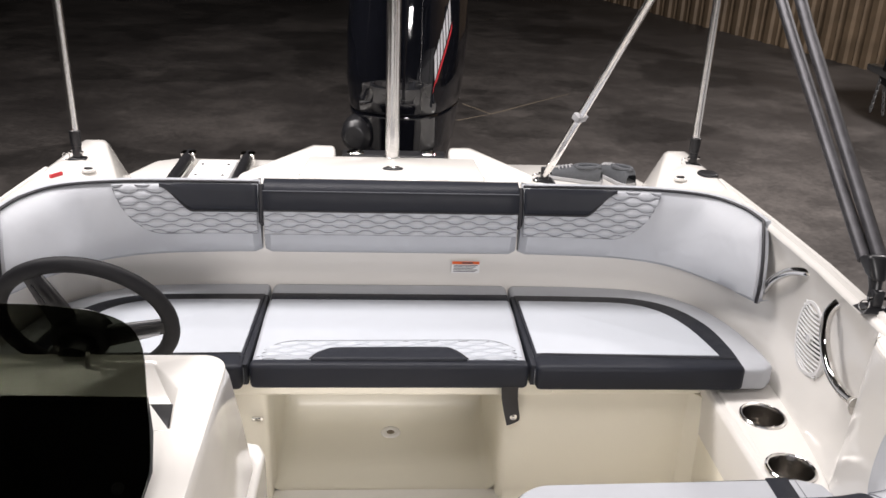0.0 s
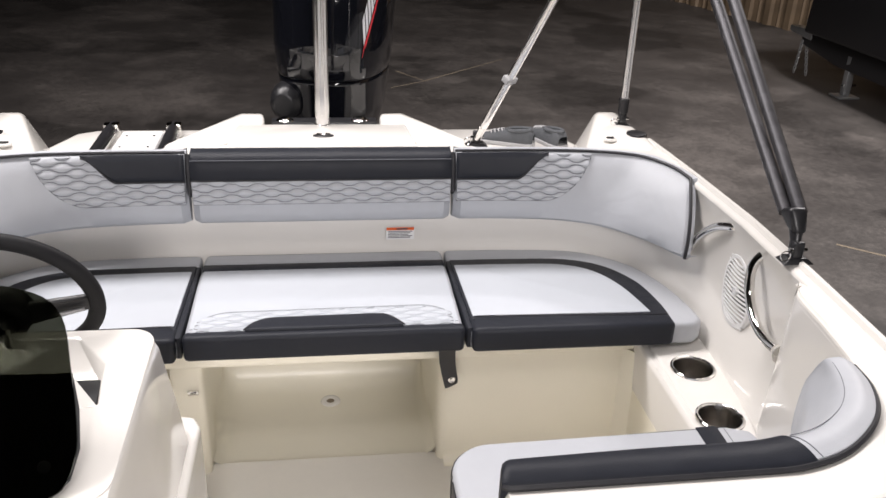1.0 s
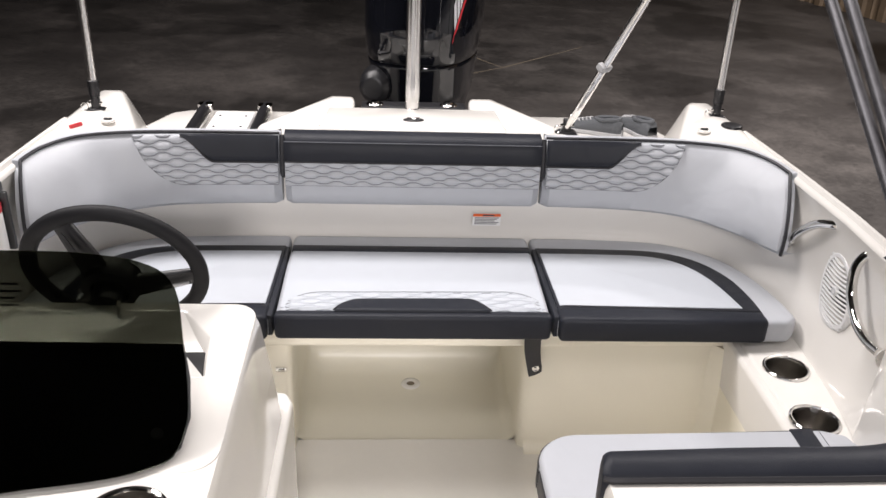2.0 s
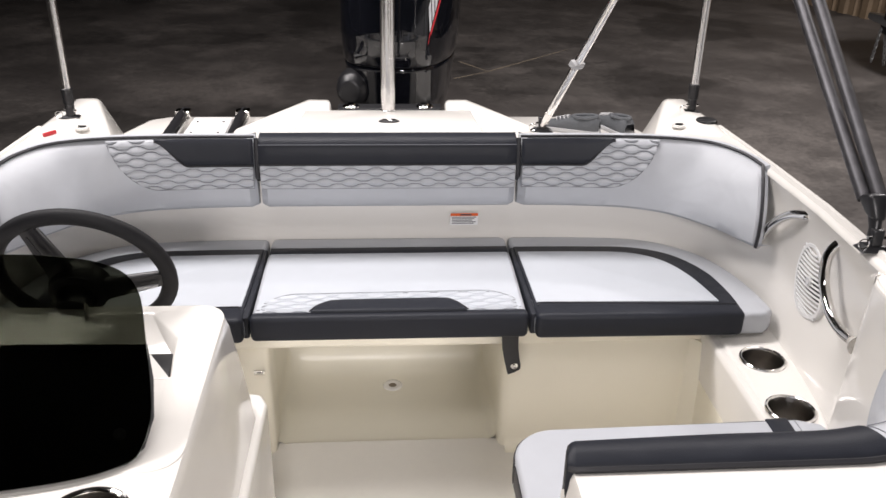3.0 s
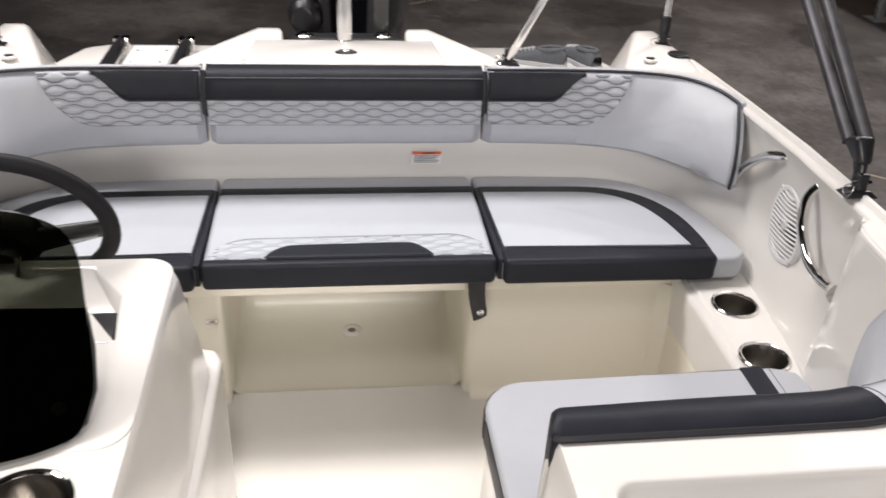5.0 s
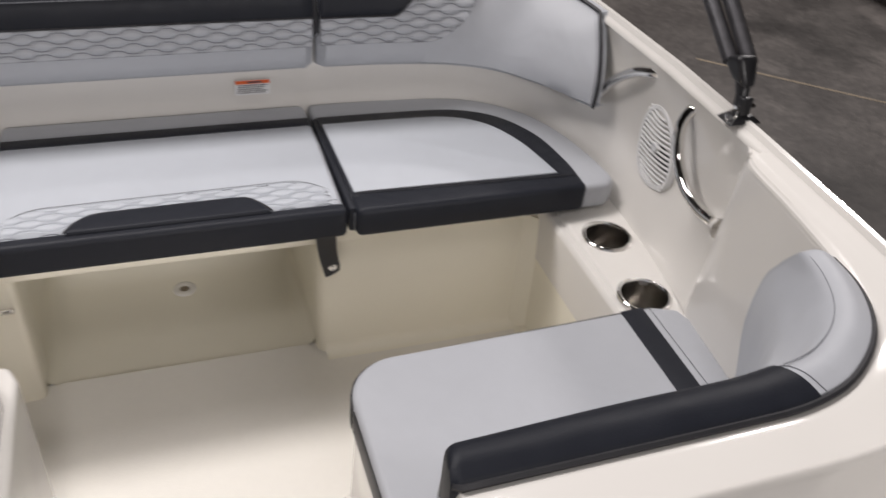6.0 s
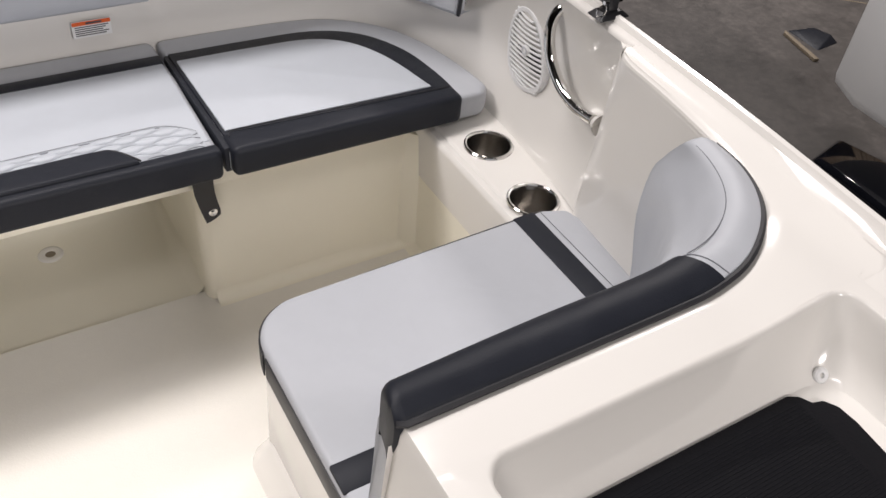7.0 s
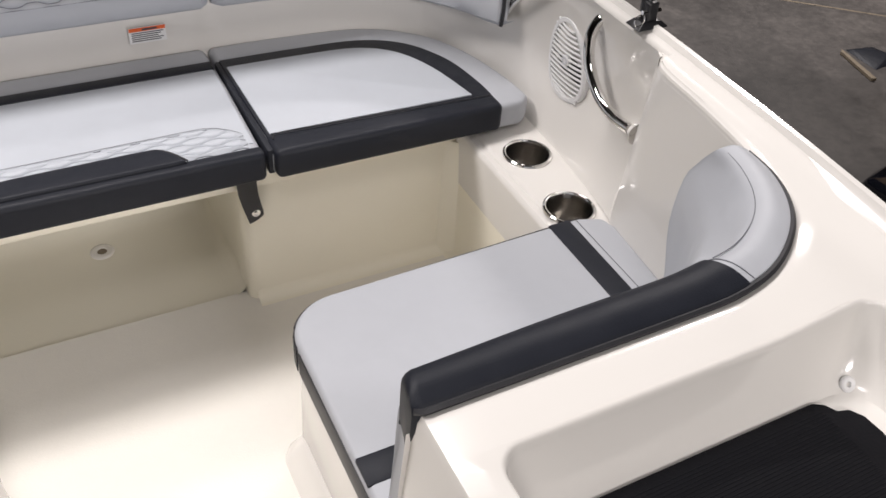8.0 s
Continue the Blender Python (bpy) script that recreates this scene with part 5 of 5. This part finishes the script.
br = thing("canopy_brace", 0.466, 2.616, 0.722, "slanted bright aluminium canopy brace with a clip", "pole")
strut_foot(br, 0.466, 2.616, 0.724)
b0, b1 = Vector((0.466, 2.61, 0.74)), Vector((0.70, 2.27, 1.47))
part("fork", tube([b0, b0.lerp(b1, 0.06)], [0.009, 0.012], 12), CHROME, br)
part("tube", tube([b0.lerp(b1, 0.05), b0.lerp(b1, 1.5)], 0.0115, 16), ALU, br)
cm = Matrix.Translation(b0.lerp(b1, 0.285)) @ (b1 - b0).to_track_quat("Z", "Y").to_matrix().to_4x4()
bm = box(-0.020, 0.020, -0.013, 0.013, -0.010, 0.010, 0.003)
bm.transform(cm)
part("clip", bm, SOLE, br, "pale grey plastic clip")
settle(br)

bi = thing("folded_canopy_frame", 0.985, 1.675, 0.777, "pair of dull steel canopy tubes in a black hinge", "canopy frame")
strut_foot(bi, 0.985, 1.668, 0.777)
part("knuckle", hull_of([(0.970, 1.665, 0.832), (1.000, 1.665, 0.832), (0.970, 1.70, 0.832), (1.000, 1.70, 0.832), (0.962, 1.69, 0.885), (1.006, 1.69, 0.885), (0.962, 1.74, 0.865), (1.006, 1.74, 0.865)], 0.010, 3), BLACK, bi, "black hinge knuckle")
part("clamp", tube([(0.985, 1.668, 0.785), (0.985, 1.674, 0.80), (0.985, 1.68, 0.815), (0.985, 1.69, 0.845)], [0.011, 0.015, 0.012, 0.016], 14), BLACK, bi)
part("tube", tube([(0.976, 1.725, 0.86), (0.974, 2.22, 1.222), (0.990, 3.2, 1.94)], 0.0145, 16), TUBE, bi)
part("tube", tube([(0.995, 1.70, 0.868), (0.986, 2.165, 1.243), (0.998, 3.0, 1.92)], 0.0145, 16), TUBE, bi)
settle(bi)

mp = thing("centre_pole", 0.0, 2.765, 0.738, "ridged pale aluminium pole standing on the transom hatch", "pole")


def fluted(x, y, z0, z1, r):
    out = []
    for z in (z0, z1):
        out.append([Vector((x + (r * (1 + 0.06 * math.cos(10 * a))) * math.cos(a), y + (r * (1 + 0.06 * math.cos(10 * a))) * math.sin(a), z)) for a in (2 * math.pi * k / 60 for k in range(60))])
    return loft(out, closed_cols=True)


part("tube", fluted(0.0, 2.765, 0.737, 2.4, 0.0205), ALU, mp)
part("collar", turned([(0.020, 0.0), (0.026, 0.0), (0.026, 0.006), (0.021, 0.008)], pose(0, 2.765, 0.7375), 24), ALU, mp)
settle(mp)

# outboard motor
motor = thing("outboard_motor", 0.04, 3.32, 0.30, "gloss black outboard motor with silver and red side graphics", "motor")
MM = pose(0.045, 3.32, 0, 0, 0, -13)
SECT = [(0.60, 0.165, 0.21, -0.01), (0.66, 0.182, 0.24, -0.005), (0.74, 0.192, 0.252, 0.0), (0.790, 0.198, 0.26, 0.0), (0.798, 0.1955, 0.257, 0.0), (0.808, 0.201, 0.265, 0.0), (0.90, 0.211, 0.28, 0.008), (1.05, 0.214, 0.285, 0.028),
        (1.18, 0.209, 0.28, 0.05), (1.30, 0.19, 0.265, 0.07), (1.38, 0.155, 0.225, 0.08), (1.42, 0.10, 0.16, 0.09), (1.43, 0.02, 0.03, 0.09)]



def cowl_point(a, z, out=0.0):
    for s0, s1 in zip(SECT, SECT[1:]):
        if s0[0] <= z <= s1[0]:
            t = (z - s0[0]) / (s1[0] - s0[0])
            w, d, o = (s0[k] + t * (s1[k] - s0[k]) for k in (1, 2, 3))
            break
    c, s_ = math.cos(a), math.sin(a)
    p = 3.0
    x = (w + out) * math.copysign(abs(c) ** (2 / p), c)
    y = (d + out) * math.copysign(abs(s_) ** (2 / p), s_)
    taper = 1 - 0.16 * max(0.0, -y / d)
    return MM @ Vector((x * taper, y + o, z))


def cowl(z0, z1):
    zs = sorted({z0, z1} | {s[0] for s in SECT if z0 < s[0] < z1} | {z0 + (z1 - z0) * k / 14 for k in range(15)})
    rows = [[cowl_point(2 * math.pi * k / 64, z) for k in range(64)] for z in zs]
    bm = loft(rows, closed_cols=True)
    bm.verts.ensure_lookup_table()
    bm.faces.new([bm.verts[k] for k in range(64)])
    bm.faces.new([bm.verts[(len(rows) - 1) * 64 + k] for k in range(64)])
    return bm


part("cowl", cowl(0.800, 1.43), GLOSS, motor, "gloss black cowl")
part("lower_cowl", cowl(0.60, 0.797), GLOSS, motor)
bm = hull_of([MM @ Vector(p) for p in ((-0.13, -0.17, 0.62), (0.13, -0.17, 0.62), (-0.10, -0.12, -0.3), (0.10, -0.12, -0.3), (-0.13, 0.18, 0.62), (0.13, 0.18, 0.62), (-0.10, 0.14, -0.3), (0.10, 0.14, -0.3))], 0.03, 3)
part("midsection", bm, BLACK, motor)
bm = hull_of([MM @ Vector((-0.118 + 0.064 * math.cos(a) * c, -0.225 + 0.09 * t, 0.715 + 0.07 * math.sin(a) * c)) for t, c in ((-0.6, 0.55), (-0.35, 0.85), (0.1, 1.0), (1.0, 1.0)) for a in (2 * math.pi * k / 16 for k in range(16))], 0.004, 2)
part("rigging_boot", bm, BLACK, motor, "black rigging boot")
bm = box(-0.17, 0.17, -0.33, -0.25, 0.40, 0.60, 0.02)
bm.transform(MM)
part("bracket", bm, BLACK, motor, "black transom bracket")


def decal(a0, z0, a1, z1, wa, wz, lean, out):
    rows = []
    for i in range(5):
        t = i / 4
        rows.append([cowl_point(a0 + (a1 - a0) * t + lean * j / 2, z0 + (z1 - z0) * t + wz * j / 2, out) for j in range(3)])
    return loft(rows)


A = radians(-43)
for k in range(6):
    z = 0.92 + 0.032 * k
    a = A + 0.062 * k
    part("graphic_bar", decal(a, z, a + 0.044, z + 0.026, 0, 0.085, -0.05, 0.0012), SILVER, motor)
part("graphic_swoosh", decal(A - 0.03, 0.875, A + 0.38, 1.075, 0, 0.034, 0.02, 0.0012), RED, motor, "red swoosh stripe")
settle(motor)

# boarding ladder on the starboard platform
lad = thing("boarding_ladder", -0.63, 3.0, 0.585, "folded boarding ladder with black rails on the swim platform", "ladder")
for x in (-0.725, -0.515):
    r = part("rail", tube([(x, 2.64, 0.612), (x - 0.005, 3.16, 0.616), (x - 0.006, 3.20, 0.606)], 0.019, 14), BLACK, lad)
    part("bracket", box(x - 0.028, x + 0.024, 3.12, 3.16, 0.583, 0.634, 0.006), CHROME, r)
    part("strip", box(x + 0.019, x + 0.024, 2.75, 3.1, 0.605, 0.618, 0.001), CHROME, r)
stp = part("step", box(-0.69, -0.55, 2.88, 3.13, 0.586, 0.609, 0.008, 3), WHITEP, lad, "white plastic step")
for x in (-0.665, -0.575):
    for y in (2.95, 3.07):
        part("screw", turned([(0.0, 0.002), (0.004, 0.002), (0.005, 0.0)], pose(x, y, 0.609), 10), STEEL, stp)
settle(lad)


def shoe(x, y, turn, label):
    root = thing("shoe", x, y, 0.585, label, "shoe", "pair of shoes")
    m = pose(x, y, 0.585, 0, 0, turn) @ Matrix.Diagonal((0.74, 0.74, 0.60, 1))
    spec = [(-0.14, 0.030, 0.075, 0.02), (-0.125, 0.040, 0.098, 0.035), (-0.09, 0.044, 0.098, 0.034), (-0.04, 0.043, 0.085, 0.03), (0.0, 0.043, 0.088, 0.012), (0.05, 0.046, 0.07, 0.0), (0.10, 0.046, 0.052, 0.0), (0.135, 0.036, 0.042, 0.0), (0.15, 0.014, 0.03, 0.0)]
    rows, sole = [], []
    for u, w, h, gap in spec:
        rows.append([m @ Vector((u, v * w, z)) for v, z in ((-0.95, 0.018), (-1.0, 0.03), (-0.92, h * 0.7), (-0.6 if gap == 0 else -0.72, h * 0.95), (-0.25 if gap == 0 else -0.6, h), (0.25 if gap == 0 else 0.6, h), (0.6 if gap == 0 else 0.72, h * 0.95), (0.92, h * 0.7), (1.0, 0.03), (0.95, 0.018))])
        sole.append([m @ Vector((u * 1.02, v * w * 1.06, z)) for v, z in ((-0.9, 0.0), (-1.0, 0.006), (-1.0, 0.022), (-0.9, 0.026), (0.9, 0.026), (1.0, 0.022), (1.0, 0.006), (0.9, 0.0))])
    bm = loft(rows)
    # open collar
    part("upper", bm, SHOE, root, "grey mesh upper")
    b2 = loft(sole, closed_cols=True)
    b2.verts.ensure_lookup_table()
    k = 8
    b2.faces.new([b2.verts[j] for j in range(k)])
    b2.faces.new([b2.verts[(len(sole) - 1) * k + j] for j in range(k)])
    part("sole", b2, SOLE, root)
    part("collar", tube([m @ Vector((-0.065 + 0.06 * math.cos(a), 0.03 * math.sin(a), 0.095 - 0.008 * math.cos(a))) for a in (2 * math.pi * k / 20 for k in range(21))], 0.007, 8), SHOE, root)
    part("opening", loft([[m @ Vector((-0.065 + r * math.cos(a), r * 0.5 * math.sin(a), 0.099 - (0.0 if r > 0.04 else 0.03))) for a in (2 * math.pi * k / 20 for k in range(21))] for r in (0.055, 0.03, 0.005)]), INK, root)
    for k in range(4):
        u = 0.012 + 0.018 * k
        part("lace", tube([m @ Vector((u, -0.022, 0.088 - 0.35 * (u) * 0.9)), m @ Vector((u + 0.008, 0.0, 0.096 - 0.35 * u)), m @ Vector((u, 0.022, 0.088 - 0.35 * u * 0.9))], 0.003, 6), SOLE, root)
    return settle(root)


shoe(0.652, 3.04, 156, "grey mesh running shoe standing on the swim platform")
shoe(0.803, 3.06, 114, "grey mesh running shoe standing on the swim platform")

# ---- shed floor things ----
tr = thing("utility_trailer", 5.8, 8.6, GROUND, "black trailer with grey coupler, standing on a jack", "trailer")
part("drawbar", hull_of([(5.72, 9.72, -0.22), (5.86, 9.72, -0.22), (5.72, 9.72, -0.37), (5.86, 9.72, -0.37), (5.68, 6.5, -0.20), (6.3, 6.5, -0.20), (5.68, 6.5, -0.46), (6.3, 6.5, -0.46), (5.7, 8.9, -0.46), (5.9, 8.9, -0.46)], 0.01), BLACK, tr)
part("coupler", hull_of([(5.70, 10.0, -0.20), (5.84, 10.0, -0.20), (5.70, 9.5, -0.18), (5.87, 9.5, -0.18), (5.70, 10.0, -0.27), (5.84, 10.0, -0.27), (5.70, 9.5, -0.30), (5.87, 9.5, -0.30)], 0.015, 3), GALV, tr, "grey steel coupler")
part("coupler_latch", tube([(5.77, 9.72, -0.2), (5.77, 9.74, -0.1), (5.79, 9.70, -0.06)], 0.02, 8), GALV, tr)
part("body", hull_of([(5.5, 9.35, -0.17), (7.6, 9.35, -0.17), (5.5, 5.0, -0.17), (7.6, 5.0, -0.17), (5.5, 9.2, 1.3), (7.6, 9.2, 1.3), (5.5, 5.0, 1.3), (7.6, 5.0, 1.3)], 0.03), BLACK, tr, "black trailer body")
jk = part("jack", box(5.70, 5.78, 8.63, 8.71, GROUND + 0.02, -0.3, 0.01), GALV, tr, "grey jack leg")
part("jack_foot", box(5.62, 5.86, 8.56, 8.78, GROUND, GROUND + 0.02, 0.005), GALV, jk)
part("jack_pin", tube([(5.66, 8.66, -0.62), (5.84, 8.66, -0.62)], 0.012, 8), CHROME, jk)
for cx, ph in ((5.70, 0.0), (5.76, 0.4)):
    for k in range(11):
        z = -0.34 - 0.036 * k
        y = 9.66 - 0.012 * k * (1 if ph else -0.4)
        ringp = [Vector((cx, y, z)) + (Vector((0.016 * math.cos(a), 0, 0.026 * math.sin(a))) if k % 2 else Vector((0, 0.016 * math.cos(a), 0.026 * math.sin(a)))) for a in (2 * math.pi * q / 10 for q in range(11))]
        part("chain_link", tube(ringp, 0.0055, 6, cap=False), GALV, tr)
for k in range(2):
    wz = turned([(0.14, -0.09), (0.30, -0.1), (0.33, -0.06), (0.33, 0.06), (0.30, 0.1), (0.14, 0.09), (0.14, -0.09)], pose(5.45 + 2.2 * k, 6.2, GROUND + 0.33, 0, 90, 0), 32)
    part("wheel", wz, TYRE, tr)
settle(tr)

nb = thing("neighbouring_boat", 3.9, 0.5, GROUND, "white hull of another boat standing beside on its trailer", "boat")
rows = []
for y, x0, zb in ((2.42, 3.12, -0.20), (2.38, 3.03, -0.25), (2.25, 3.0, -0.28), (1.2, 2.98, -0.30), (0.0, 2.98, -0.30), (-2.5, 3.0, -0.3)):
    rows.append([Vector(p) for p in ((x0 + 0.02, y, 0.75), (x0, y, 0.2), (x0, y, zb + 0.06), (x0 + 0.02, y, zb + 0.015), (x0 + 0.06, y, zb), (4.9, y, zb), (5.0, y, 0.75))])
bm = loft(rows, closed_cols=True)
bm.verts.ensure_lookup_table()
bm.faces.new([bm.verts[j] for j in range(7)])
bm.faces.new([bm.verts[35 + j] for j in range(7)][::-1])
part("hull", bm, HULLW, nb, "white gelcoat hull")
part("trailer_fender", hull_of([(2.86, 2.22, -0.46), (3.10, 2.28, -0.46), (2.82, 2.05, -0.43), (3.1, 2.05, -0.43), (2.72, 0.9, -0.43), (3.1, 0.9, -0.43), (2.86, 2.26, -0.60), (3.1, 2.3, -0.60), (2.72, 0.9, -0.6), (3.1, 0.9, -0.6)], 0.03, 3), GLOSS, nb, "gloss black trailer fender")
part("trailer_rail", box(3.1, 3.2, -2.5, 2.0, -0.52, -0.40, 0.01), GLOSS, nb)
for y in (1.55, 0.6, -0.5):
    part("wheel", turned([(0.12, -0.08), (0.25, -0.09), (0.28, -0.05), (0.28, 0.05), (0.25, 0.09), (0.12, 0.08), (0.12, -0.08)], pose(3.15, y, GROUND + 0.28, 0, 90, 0), 28), TYRE, nb)
settle(nb)

plank = part("wood_plank", hull_of([(4.13, 3.42, GROUND), (4.16, 3.44, GROUND), (4.05, 3.12, GROUND), (4.08, 3.11, GROUND), (4.13, 3.42, GROUND + 0.02), (4.16, 3.44, GROUND + 0.02), (4.05, 3.12, GROUND + 0.02), (4.08, 3.11, GROUND + 0.02)], 0.003), WOOD)
tagged(plank, "weathered wooden plank lying on the concrete", "plank")
debris = part("tarp_scrap", hull_of([(4.20, 3.45, GROUND), (4.40, 3.42, GROUND), (4.18, 3.20, GROUND), (4.38, 3.22, GROUND), (4.27, 3.38, GROUND + 0.03), (4.36, 3.27, GROUND + 0.035), (4.22, 3.41, GROUND + 0.015)], 0.006, 2), DARK)
tagged(debris, "crumpled dark scrap lying on the concrete", "scrap")

joints = [((0.72, 9.0), (1.12, 9.31)), ((0.84, 9.77), (1.12, 9.31)), ((1.12, 9.31), (2.22, 10.42)), ((3.4, 4.9), (5.4, 3.2)), ((2.4, 2.9), (3.6, 2.1))]
jb = bmesh.new()
for (x0, y0), (x1, y1) in joints:
    d = Vector((x1 - x0, y1 - y0, 0)).normalized()
    n = Vector((-d.y, d.x, 0)) * 0.012
    a, b = Vector((x0, y0, GROUND + 0.0015)), Vector((x1, y1, GROUND + 0.0015))
    jb.faces.new([jb.verts.new(p) for p in (a - n, b - n * 0.6, b + n * 0.6, a + n)])
part("floor_joint", jb, WOOD, ground)

# trailer under the boat
ot = thing("boat_trailer", 0, 0.5, GROUND, "black steel boat trailer under the hull", "trailer")
for s in (1, -1):
    part("rail", box(min(s * 0.55, s * 0.63), max(s * 0.55, s * 0.63), -2.6, 2.7, -0.42, -0.30, 0.01), GLOSS, ot)
    part("bunk", box(min(s * 0.5, s * 0.6), max(s * 0.5, s * 0.6), -1.6, 2.6, -0.31, -0.26, 0.01), TYRE, ot)
    part("wheel", turned([(0.12, -0.08), (0.27, -0.09), (0.30, -0.05), (0.30, 0.05), (0.27, 0.09), (0.12, 0.08), (0.12, -0.08)], pose(s * 0.82, 1.4, GROUND + 0.30, 0, 90, 0), 28), TYRE, ot)
part("axle", tube([(-0.8, 1.4, GROUND + 0.3), (0.8, 1.4, GROUND + 0.3)], 0.03, 10), GLOSS, ot)
settle(ot)
settle(boat)
